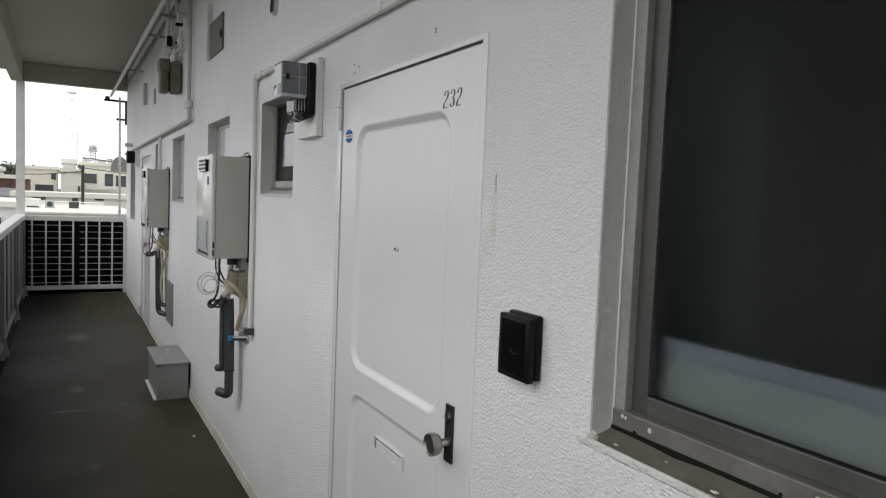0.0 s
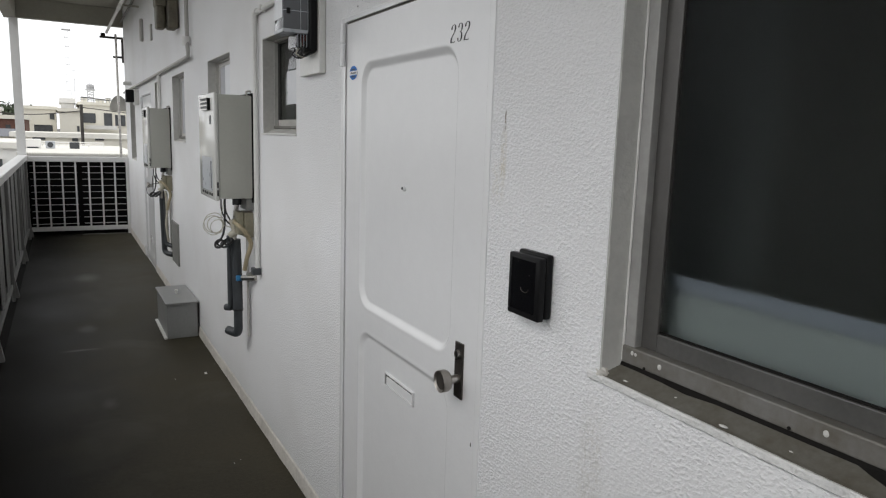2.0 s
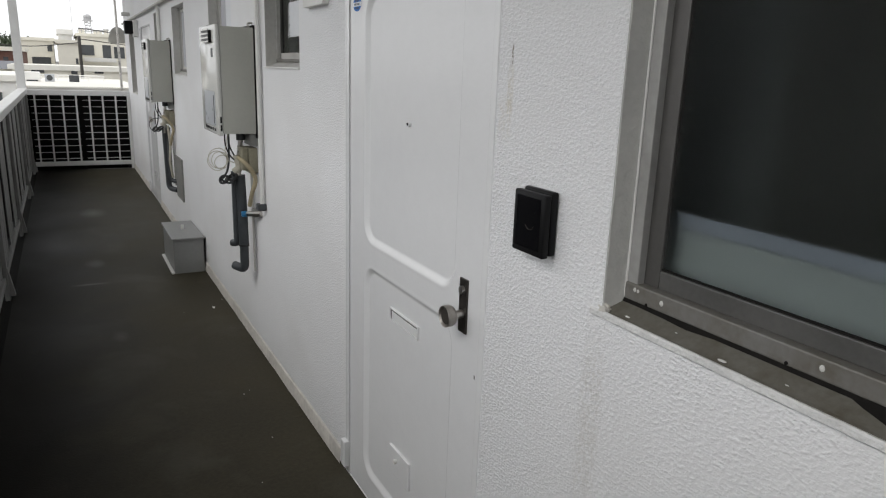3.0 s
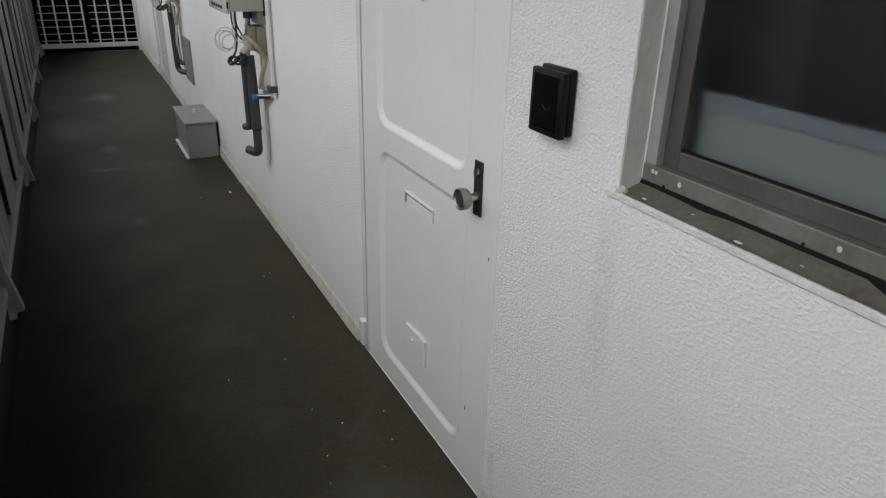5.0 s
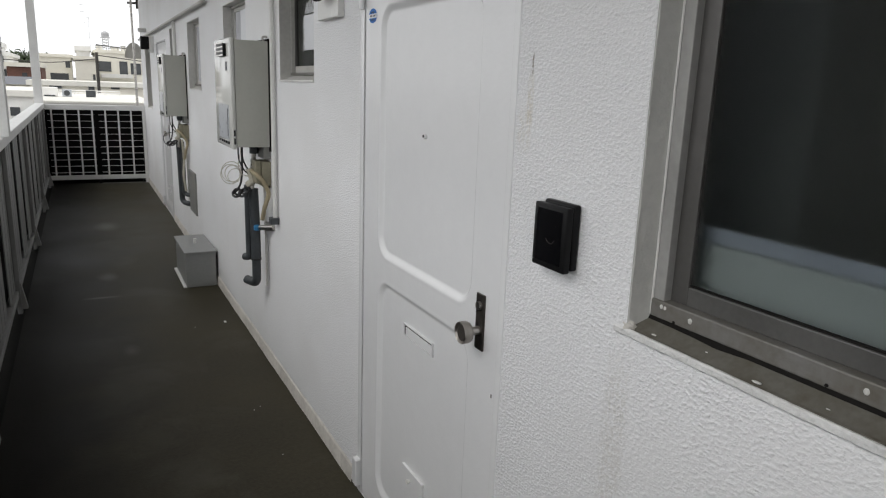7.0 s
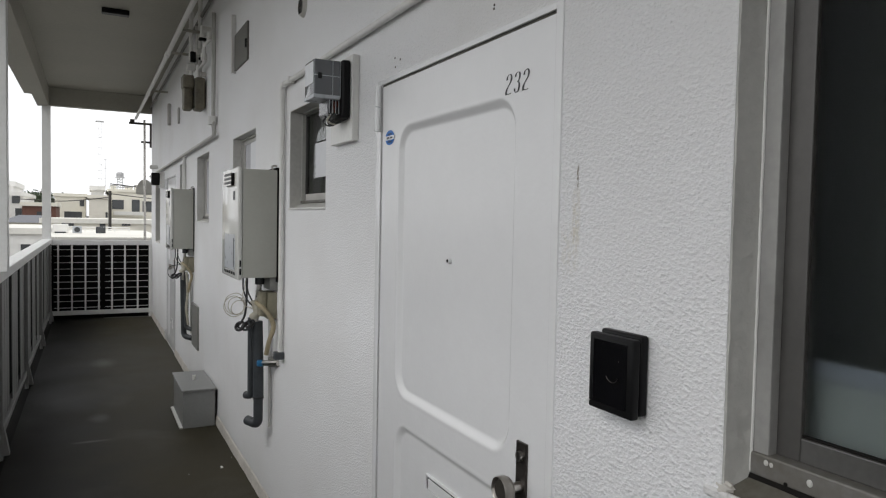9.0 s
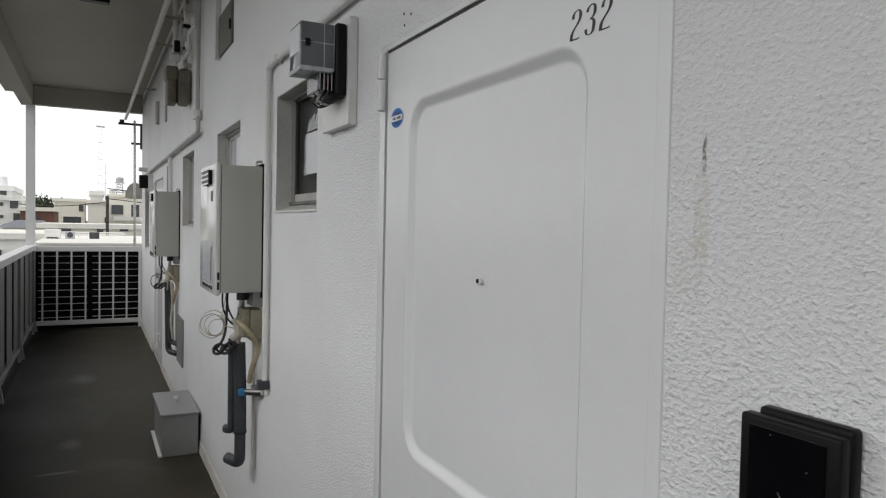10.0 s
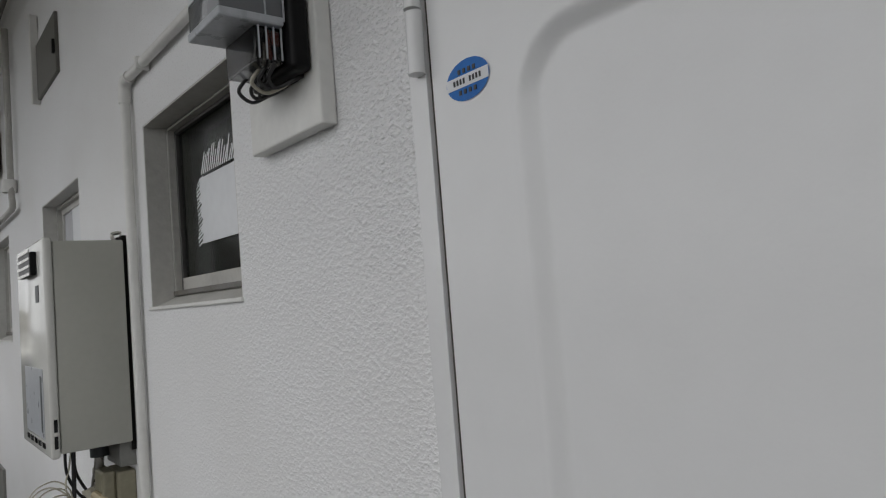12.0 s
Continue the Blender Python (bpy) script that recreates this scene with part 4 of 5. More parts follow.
# ---- conduits ----
cd = thing("cable_conduit", (W, 3.46, 0.88), "white painted conduit running over the door and down the wall", "conduit")
cz = 2.118
part("pipe", bent([(W - 0.017, BACK + 0.02, cz - 0.02), (W - 0.017, 3.462, cz), (W - 0.017, 3.462, 0.862)], 0.0118, 0.03, 14), TRIM, cd, smooth=True)
part("elbow", bent([(W - 0.017, 3.41, cz), (W - 0.017, 3.463, cz), (W - 0.017, 3.463, cz - 0.055)], 0.0148, 0.028, 14), TRIM, cd, smooth=True)
for y in (3.30, 1.9, 0.7, -0.6, -2.0):
    part("saddle", box(W - 0.034, W - 0.001, y - 0.006, y + 0.006, cz - 0.017, cz + 0.013, 0.003), TRIM, cd)
part("end_fitting", box(W - 0.045, W - 0.001, 3.44, 3.485, 0.835, 0.87, 0.004), GREYPIPE, cd)
c2 = thing("gas_pipe", (W, 8.2, 2.07), "grey painted gas pipe along the wall with drops", "pipe")
part("pipe", bent([(W - 0.028, 5.42, 2.95), (W - 0.028, 5.42, 2.17), (W - 0.03, 5.36, 2.075), (W - 0.03, 11.2, 2.06)], 0.0145, 0.05, 12), ALU_LIGHT, c2, smooth=True)
part("drop_pipe", cyl((W - 0.022, 7.19, 2.06), (W - 0.022, 7.19, 1.25), 0.017, 12), TRIM, c2, smooth=True)
part("valve", cyl((W - 0.032, 5.43, 2.22), (W - 0.032, 5.43, 2.16), 0.03, 12), TRIM, c2, smooth=True)
part("small_bracket", box(W - 0.10, W, 10.3, 10.36, 2.12, 2.17, 0.01), TRIM, c2)
c3 = thing("drain_conduit", (0.69, 7.0, 2.93), "white pipe hung under the gallery ceiling", "pipe")
part("pipe", cyl((0.690, 3.6, 2.925), (0.680, END + 0.2, 2.92), 0.019, 14), TRIM, c3, smooth=True)
for y in (4.6, 6.85, 9.1):
    part("coupling", cyl((0.6855, y - 0.06, 2.923), (0.6855, y + 0.06, 2.923), 0.024, 14), TRIM, c3, smooth=True)
for y in (6.0, 6.85, 9.0):
    part("hanger", box(0.672, W + 0.004, y - 0.008, y + 0.008, 2.935, 2.955), CEILING, c3)
c4 = thing("riser_pipe", (W, 7.0, 3.1), "grey pipe along the top of the wall", "pipe")
part("pipe", cyl((W - 0.03, 3.6, 3.08), (W - 0.03, END, 3.06), 0.013, 12), VENTDARK, c4, smooth=True)

# ---- gas meter hung high on the wall ----
gm = thing("gas_meter", (0.83, 5.98, 2.33), "brown-grey gas meter hung high on the wall by its pipes", "meter")
part("case", box(0.802, 0.882, 5.93, 6.10, 2.335, 2.585, 0.022, 3), GASMETER, gm, smooth=True)
part("side_case", box(0.725, 0.796, 5.99, 6.12, 2.335, 2.545, 0.018, 3), GASMETER, gm, smooth=True)
part("counter_head", box(0.716, 0.80, 5.96, 6.10, 2.50, 2.60, 0.012), GASMETER, gm)
for x, z in ((0.782, 2.70), (0.85, 2.82)):
    part("pipe", cyl((x, 6.02, 2.585), (x, 6.02, z + 0.4), 0.017, 12), TRIM, gm, smooth=True)
    part("valve_body", box(x - 0.035, x + 0.035, 5.99, 6.05, z - 0.06, z, 0.012), TRIM, gm)
part("valve_handle", box(0.77, 0.81, 5.95, 5.985, 2.70, 2.78, 0.006), BLACK, gm, "black valve lever")
part("valve_handle", box(0.83, 0.93 - 0.045, 5.94, 5.97, 2.72, 2.74, 0.004), BLACK, gm, "black valve lever")
part("inlet_pipe", bent([(0.842, 6.015, 2.585), (0.842, 6.015, 2.66), (0.842, 5.75, 2.66), (0.842, 5.75, 2.79), (0.860, 5.45, 2.79)], 0.0125, 0.03, 12), TRIM, gm, "white painted gas inlet pipe", smooth=True)
part("outlet_pipe", bent([(0.762, 6.05, 2.600), (0.762, 6.05, 2.70), (0.83, 6.05, 2.70), (0.83, 6.05, 3.0)], 0.0125, 0.03, 12), TRIM, gm, "white painted gas outlet pipe", smooth=True)
for yy_, zz_ in ((5.75, 2.70), (5.46, 2.79)):
    part("union_nut", cyl((0.842, yy_, zz_ - 0.025), (0.842, yy_, zz_ + 0.025), 0.024, 8), TRIM, gm)
part("regulator", cyl((0.80, 5.62, 2.86), (0.88, 5.62, 2.86), 0.042, 20, 0.036), TRIM, gm, "white painted regulator drum", smooth=True)
part("stopcock", box(0.80, 0.875, 5.70, 5.74, 2.815, 2.835, 0.004), BLACK, gm, "black stopcock lever")
part("seam", box(0.797, 0.801, 5.925, 5.931, 2.345, 2.57), GAPLINE, gm)
part("meter_bracket", box(0.85, W + 0.002, 5.96, 6.0, 2.60, 2.63, 0.003), STEEL, gm)
g2 = thing("gas_meter", (0.85, 9.0, 2.5), "small pale grey fitting on the far wall", "meter")
part("case", box(0.855, W, 8.6, 8.68, 2.52, 2.76, 0.008), ALU_LIGHT, g2)
part("strip", box(0.872, W, 7.75, 7.82, 2.44, 2.60, 0.006), ALU_LIGHT, g2)

# ---- vents high on the wall ----
vt = thing("vent_cover", (W, 4.46, 2.41), "flat grey ventilation cover on the wall", "vent")
part("plate", box(W - 0.012, W + 0.001, 4.325, 4.710, 2.412, 2.632, 0.003), VENTDARK, vt)
part("side_rim", box(W - 0.03, W - 0.001, 4.713, 4.737, 2.40, 2.76, 0.003), TRIM, vt)
part("latch", box(W - 0.022, W - 0.012, 4.327, 4.345, 2.48, 2.53, 0.003), BLACK, vt)
rv = thing("round_vent", (W, 3.172, 2.408), "small round grey louvred vent cap", "vent")
rg = bmesh.new()
cyl((W + 0.002, 3.172, 2.408), (W - 0.016, 3.172, 2.408), 0.048, 28, 0.040, bm=rg)
part("ring", rg, ALU_LIGHT, rv, smooth=True)
for k in range(5):
    h = 0.012 * (k - 2)
    wdt = math.sqrt(0.034 ** 2 - h * h)
    part("slat", box(W - 0.019, W - 0.0155, 3.172 - wdt, 3.172 + wdt, 2.402 + h, 2.409 + h), GROOVE, rv)

# ---- ceiling light fitting ----
cl = thing("ceiling_lamp", (0.27, 6.8, CEIL), "slim unlit black lamp fitting on the gallery ceiling", "lamp")
part("body", box(0.163, 0.377, 6.76, 6.84, CEIL - 0.045, CEIL - 0.002, 0.008), BLACK, cl)


# ---- water heaters ----
def water_heater(y, label):
    ob = thing("water_heater", (W, y + 0.215, 1.21), label, "water heater", "gas water heaters on the wall")
    x0, x1 = 0.716, 0.879
    part("case", box(x0, x1, y, y + 0.43, 1.213, 1.732, 0.004), HEATER, ob, "grey-green enamelled case", smooth=True)
    part("front_panel", box(x0 - 0.022, x0 - 0.001, y - 0.003, y + 0.433, 1.203, 1.742, 0.008, 3), HEATER_FRONT, ob, "glossy pale front panel", smooth=True)
    # solid block whose near-black colour paints the gap's shade
    part("gap_fill", box(x1 + 0.0005, W + 0.001, y + 0.012, y + 0.418, 1.19, 1.745), GROOVE, ob, "near-black block standing in for the shaded mounting gap")
    part("hook", tube([(x1 - 0.006, y + 0.06, 1.73), (x1 - 0.012, y + 0.06, 1.752), (x1 + 0.008, y + 0.06, 1.757), (W, y + 0.06, 1.75)], 0.005, 8), STEEL, ob, smooth=True)
    xf = x0 - 0.022
    gr = part("exhaust_grille", box(xf - 0.016, xf + 0.001, y + 0.09, y + 0.28, 1.655, 1.715, 0.004), BLACK, ob, "black exhaust outlet with steel bars")
    for k in range(4):
        part("grille_bar", box(xf - 0.018, xf - 0.0155, y + 0.088, y + 0.282, 1.655 + 0.0195 * k, 1.662 + 0.0195 * k), STEEL, gr)
    part("badge", box(xf - 0.0015, xf + 0.0005, y + 0.075, y + 0.12, 1.585, 1.628), GREYPIPE, ob, "small dark badge")
    lb = part("rating_label", box(xf - 0.0015, xf + 0.0005, y + 0.07, y + 0.345, 1.245, 1.418), LABEL, ob, "pale blue-grey instruction label")
    part("label_bar", box(xf - 0.0022, xf - 0.0016, y + 0.085, y + 0.105, 1.26, 1.40), GREYPIPE, lb)
    for k in range(5):
        part("inlet_slot", box(xf - 0.002, xf + 0.0005, y + 0.07 + 0.06 * k, y + 0.105 + 0.06 * k, 1.222, 1.236), GLOSSBLACK, ob)
    for z in (1.228, 1.268):
        part("side_slot", box(x0 - 0.014, x0 - 0.006, y - 0.0042, y - 0.0025, z, z + 0.03), GLOSSBLACK, ob)
    part("base_tray", box(x0 + 0.135, x1 + 0.016, y + 0.02, y + 0.16, 1.15, 1.2125, 0.003), VENTGREY, ob)
    return ob


def heater_pipes(y, first=True):
    """The pipes, valve, cables and small junction box under a heater whose near side is at y."""
    pp = thing("heater_pipework", (0.84, y + 0.13, 0.45), "dark lagged water pipes, cables and blue valve below a water heater", "pipework", "pipework under the heaters")
    y = y + 0.13
    part("junction_box", box(0.845, W + 0.001, y - 0.10, y + 0.02, 1.005, 1.137, 0.006), OLIVE, pp, "olive-beige junction box")
    part("junction_lid", box(0.812, 0.8445, y - 0.085, y + 0.03, 1.02, 1.14, 0.006), OLIVE, pp)
    part("gas_tube", tube([(0.826, y, 1.205), (0.824, y, 1.15), (0.815, y + 0.01, 1.08), (0.81, y, 0.99), (0.808, y, 0.93)], 0.012, 12), STEEL, pp, smooth=True)
    part("flange", cyl((0.826, y, 1.21), (0.826, y, 1.17), 0.023, 16), GREYPIPE, pp, smooth=True)
    if not first:
        part("lagged_pipe", bent([(0.812, y + 0.03, 1.00), (0.822, y + 0.03, 0.42), (0.885, y - 0.04, 0.41)], 0.024, 0.05, 16), GREYPIPE, pp, "dark lagged pipe turned to the wall", smooth=True)
        part("lagged_pipe", bent([(0.838, y, 0.98), (0.838, y, 0.50), (0.887, y - 0.04, 0.49)], 0.019, 0.04, 14), GREYPIPE, pp, "dark lagged pipe turned to the wall", smooth=True)
        part("taped_pipe", tube([(0.835, y - 0.03, 1.0), (0.845, y - 0.03, 0.82), (0.836, y - 0.03, 0.68), (0.852, y - 0.03, 0.53)], 0.011, 10), WIRE, pp, "cream taped pipe", smooth=True)
    else:
        part("lagged_pipe", bent([(0.816, y, 0.985), (0.822, y, 0.80), (0.824, y, 0.600)], 0.0265, 0.05, 16), GREYPIPE, pp, "dark grey lagged pipe", smooth=True)
        part("lagged_elbow", bent([(0.824, y, 0.600), (0.824, y, 0.462), (0.785, y + 0.075, 0.470)], 0.0235, 0.035, 16), GREYPIPE, pp, "dark grey lagged elbow turned along the wall", smooth=True)
        part("lagged_pipe", bent([(0.796, y + 0.035, 1.00), (0.797, y + 0.035, 0.605), (0.778, y + 0.075, 0.60)], 0.0195, 0.03, 14), GREYPIPE, pp, "dark grey lagged pipe", smooth=True)
        part("pipe_band", cyl((0.824, y, 0.606), (0.824, y, 0.596), 0.028, 16), CABLE, pp)
    part("taped_pipe", tube([(0.800, y - 0.05, 1.085), (0.832, y - 0.118, 1.050), (0.862, y - 0.122, 1.0), (0.868, y - 0.118, 0.96), (0.853, y - 0.10, 0.90), (0.843, y - 0.08, 0.83)], 0.0115, 10), TAN, pp, "beige taped pipe", smooth=True)
    part("taped_pipe", tube([(0.80, y + 0.01, 1.09), (0.815, y, 1.03), (0.79, y + 0.01, 1.0)], 0.020, 10), WIRE, pp, smooth=True)
    part("riser", bent([(0.872, y - 0.02, 1.0), (0.876, y - 0.02, 0.45)], 0.006, 0.03, 10), ALU_LIGHT, pp, smooth=True)
    if first:
        part("valve_body", cyl((0.835, y - 0.035, 0.78), (0.885, y - 0.16, 0.80), 0.014, 14), STEEL, pp, "steel stop valve", smooth=True)
        part("valve_handle", box(0.808, 0.838, y - 0.05, y - 0.025, 0.765, 0.795, 0.006), BLUE, pp, "blue valve handle")
        part("tee", box(0.855, 0.885, y - 0.10, y - 0.06, 0.77, 0.815, 0.006), VENTGREY, pp)
    # black control cables and a coil of spare wire
    for dx, dy in ((0.0, 0.0), (0.022, 0.01)):
        part("control_cable", tube([(0.745 + dx, y + dy, 1.21), (0.748 + dx, y + dy, 1.14), (0.772 + dx, y + dy, 1.085), (0.80 + dx * 0.5, y + dy, 1.06)], 0.0038, 8), CABLE, pp, smooth=True)
    part("control_cable", tube([(0.765, y, 1.21), (0.762, y, 1.08), (0.752, y - 0.01, 1.02), (0.735, y - 0.01, 0.985), (0.722, y, 0.965), (0.742, y, 0.955), (0.78, y, 0.985), (0.81, y, 1.01)], 0.0055, 8), CABLE, pp, smooth=True)
    for cx, cz_, ra, rb, th, mt in ((0.728, 0.968, 0.020, 0.015, 0.0065, CABLE), (0.758, 0.966, 0.019, 0.013, 0.0065, GREYPIPE), (0.774, 0.978, 0.022, 0.010, 0.006, CABLE)):
        part("cable_loop", tube([(cx + ra * math.cos(a), y - 0.02 + 0.02 * math.sin(a), cz_ + rb * math.sin(a) + 0.4 * ra * math.cos(a)) for a in [2 * math.pi * k / 12 for k in range(13)]], th, 8), mt, pp, smooth=True)
    if first:
        rn = random.Random(3)
        for cx, cz_, rad in ((0.706, 1.078, 0.050), (0.712, 1.070, 0.041), (0.700, 1.066, 0.047), (0.722, 1.058, 0.036)):
            loop = [(cx + rad * math.cos(a) * (1 + 0.06 * rn.random()), y - 0.015 + 0.012 * math.sin(a + cx * 90), cz_ + rad * math.sin(a) * (1 + 0.05 * rn.random())) for a in [2 * math.pi * k / 14 for k in range(15)]]
            part("wire_coil", tube(loop, 0.0019, 6, steps=3), WIRE, pp, "loop of spare cream wire", smooth=True)
        part("wire_lead", tube([(0.762, y, 1.21), (0.752, y, 1.15), (0.742, y - 0.01, 1.115), (0.752, y - 0.01, 1.07), (0.79, y, 1.05)], 0.0022, 6), WIRE, pp, smooth=True)
    else:
        part("wire_coil", tube([(0.80, y, 1.07), (0.70, y, 1.05), (0.685, y, 0.99), (0.72, y, 0.95), (0.78, y, 0.98)], 0.003, 6), CABLE, pp, smooth=True)
    return pp


water_heater(3.57, "grey-green gas water heater hung on the wall beside a conduit")
water_heater(6.60, "second grey-green gas water heater further along the wall")
heater_pipes(3.57)
heater_pipes(6.60, False)
ap = thing("access_panel", (W, 6.48, 0.365), "grey flat access panel low on the wall", "panel")
part("plate", box(W - 0.014, W + 0.001, 6.30, 6.67, 0.365, 0.738, 0.003), VENTGREY, ap)

# ---- grey box on the floor ----
fb = thing("floor_box", (0.765, 5.6, 0.0), "grey metal box with a knobbed lid on the floor", "box")
part("body", box(0.655, 0.872, 5.33, 5.93, 0.0, 0.262, 0.004), BOX, fb)
part("lid", box(0.643, 0.880, 5.315, 5.945, 0.263, 0.277, 0.004), BOX, fb, "flat overhanging lid")
part("lid_knob", cyl((0.765, 5.63, 0.277), (0.765, 5.63, 0.312), 0.010, 14, 0.013), TRIM, fb, "small pale knob", smooth=True)
part("foot_flange", box(0.632, 0.654, 5.33, 5.93, 0.0, 0.012, 0.002), TRIM, fb)
# shade between box and wall, painted as a near-black block
part("back_shade", box(0.873, W - 0.018, 5.335, 5.93, 0.0, 0.25), GROOVE, fb)

# ---- railing ----
rl = thing("railing", (-0.45, 3.0, 0.0), "white painted metal balcony railing with flat slats", "railing")
part("handrail", box(-0.512, -0.402, BACK, END - 0.003, 1.075, 1.140, 0.006), RAIL, rl, "white flat-topped handrail")
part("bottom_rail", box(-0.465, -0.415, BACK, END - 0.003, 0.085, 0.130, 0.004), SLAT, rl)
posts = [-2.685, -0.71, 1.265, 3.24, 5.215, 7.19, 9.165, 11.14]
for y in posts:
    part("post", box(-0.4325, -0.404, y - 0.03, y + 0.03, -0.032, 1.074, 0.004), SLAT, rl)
    gus = bmesh.new()
    tri = [(-0.4042, 0.20), (-0.4042, 0.0005), (-0.372, 0.0005), (-0.372, 0.012)]
    two = [[gus.verts.new((px, y + e, pz)) for px, pz in tri] for e in (-0.024, 0.024)]
    for k in range(4):
        gus.faces.new((two[0][k], two[0][(k + 1) % 4], two[1][(k + 1) % 4], two[1][k]))
    gus.faces.new(two[0])
    gus.faces.new(two[1][::-1])
    bmesh.ops.recalc_face_normals(gus, faces=gus.faces)
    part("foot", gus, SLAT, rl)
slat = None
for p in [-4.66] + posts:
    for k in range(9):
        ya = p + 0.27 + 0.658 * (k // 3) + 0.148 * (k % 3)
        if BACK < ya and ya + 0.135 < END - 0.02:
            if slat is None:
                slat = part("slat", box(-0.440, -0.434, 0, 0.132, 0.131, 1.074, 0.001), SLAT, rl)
                base = slat.location.copy()
                slat.location = base + Vector((0, ya, 0))
            else:
                o = slat.copy()
                scene.collection.objects.link(o)
                o.location = base + Vector((0, ya, 0))
bs = part("backing_sheet", box(-0.50, -0.490, BACK, END - 0.003, 0.02, 1.07), SHEET)
tagged(bs, "black sheet fixed outside the railing slats", "sheet", kind="structure")

er = thing("end_railing", (0.24, END, 0.0), "white painted grid railing across the gallery's end", "railing")
part("handrail", box(-0.398, W - 0.002, END, END + 0.08, 1.060, 1.125, 0.005), RAIL, er)
part("bottom_rail", box(-0.398, W - 0.012, END + 0.005, END + 0.055, 0.06, 0.12, 0.004), RAIL, er)
for i in range(8):
    x = -0.325 + 0.1705 * i
    part("bar", box(x - 0.011, x + 0.011, END + 0.018, END + 0.04, 0.121, 1.059), RAIL, er)
for a, c in ((-0.38, 0.21), (0.27, W - 0.05)):
    for i in range(10):
        part("cross_bar", cyl((a, END + 0.052, 0.16 + 0.092 * i), (c, END + 0.052, 0.16 + 0.092 * i), 0.0042 if i < 5 else 0.0028, 8), RAIL, er)
part("post", box(W - 0.045, W - 0.002, END - 0.02, END - 0.001, -0.0, 1.06, 0.004), RAIL, er)
part("floor_strip", box(0.24, W - 0.03, END - 0.012, END + 0.0, 0.0, 0.006, 0.002), SLAT, er)
for x in (0.24, W - 0.06):
    part("foot", box(x - 0.02, x + 0.02, END, END + 0.05, 0.0, 0.06, 0.004), BLACK, er)
es = part("backing_sheet_end", box(-0.48, W + 0.1, END + 0.105, END + 0.115, -0.1, 1.05), SHEET)
tagged(es, "black sheet fixed behind the end railing", "sheet", kind="structure")

# ---- columns ----
for y, x0, x1, nm in ((5.215, -0.470, -0.372, "column"), (END + 0.04, -0.515, -0.41, "column")):
    c = part(nm, box(x0, x1, y - 0.055, y + 0.055, 0.0 if y > 10 else 1.141, 2.979, 0.004), RAIL)
    tagged(c, "slim white painted steel column from rail to beam", "column", kind="structure")
dp = thing("rain_downpipe", (-0.60, 5.4, -3.0), "white rain downpipe outside the railing", "downpipe")
part("pipe", cyl((-0.585, 5.35, -3.4), (-0.585, 5.35, 3.0), 0.035, 16), RAIL, dp, smooth=True)
for z in (0.7, 2.45):
    part("clamp", box(-0.63, -0.52, 5.33, 5.37, z, z + 0.05, 0.004), DARKSTEEL, dp)

# ---- antenna bracket and dish at the wall's end ----
an = thing("antenna_mast", (0.79, END + 0.15, 2.85), "grey antenna mast on a bracket at the wall's end", "antenna")
yy = END + 0.16
part("arm", box(0.585, 0.90, yy - 0.015, yy + 0.015, 2.83, 2.86, 0.003), DARKSTEEL, an)
part("mast", cyl((0.795, yy, 2.9), (0.808, yy, 0.2), 0.017, 12), STEEL, an, smooth=True)
part("stay", box(0.75, 0.90, yy - 0.01, yy + 0.01, 2.56, 2.59, 0.003), DARKSTEEL, an)
part("stay_post", box(0.865, 0.895, yy - 0.012, yy + 0.012, 2.5, 2.85, 0.003), DARKSTEEL, an)
part("bolt", box(0.60, 0.66, yy - 0.03, yy + 0.03, 2.86, 2.90, 0.006), DARKSTEEL, an)
ds = thing("satellite_dish", (0.79, END + 0.25, 1.92), "pale grey half-dome satellite dish beyond the wall", "satellite dish")
dsh = bmesh.new()
rings = []
for k in range(7):
    r = 0.128 * k / 6
    rings.append([dsh.verts.new((0.81 + r * math.cos(2 * math.pi * q / 28), END + 0.25 + 0.10 * (r / 0.135) ** 2 * 0.35, 1.815 + r * math.sin(2 * math.pi * q / 28) * (1.7 if q < 15 else 0.12))) for q in range(28)] if k else [dsh.verts.new((0.81, END + 0.25, 1.815))])
for a, c in zip(rings, rings[1:]):
    for q in range(28):
        dsh.faces.new((a[q], c[q], c[(q + 1) % 28], a[(q + 1) % 28]) if len(a) > 1 else (a[0], c[q], c[(q + 1) % 28]))
sol = bmesh.ops.solidify(dsh, geom=dsh.faces[:], thickness=0.006)
part("reflector", dsh, ALU_LIGHT, ds, smooth=True)
part("mount", cyl((0.80, END + 0.17, 1.84), (0.80, END + 0.26, 1.86), 0.012, 10), STEEL, ds)

# ---- town beyond ----
EYE = Vector((0.18, 0.46, 1.51))


def at(az, el, d):
    """A place d metres off in the direction az (degrees from the gallery's line) and el above the horizon."""
    a = radians(az)
    return Vector((EYE.x + d * math.sin(a), EYE.y + d * math.cos(a), EYE.z + d * math.tan(radians(el))))


G = -3.4
gb = bmesh.new()
bmesh.ops.create_grid(gb, x_segments=40, y_segments=40, size=1500)
bmesh.ops.translate(gb, vec=(0, 0, G), verts=gb.verts)
tagged(part("ground", gb, GROUND), "grey town ground reaching the horizon", "ground", kind="structure")


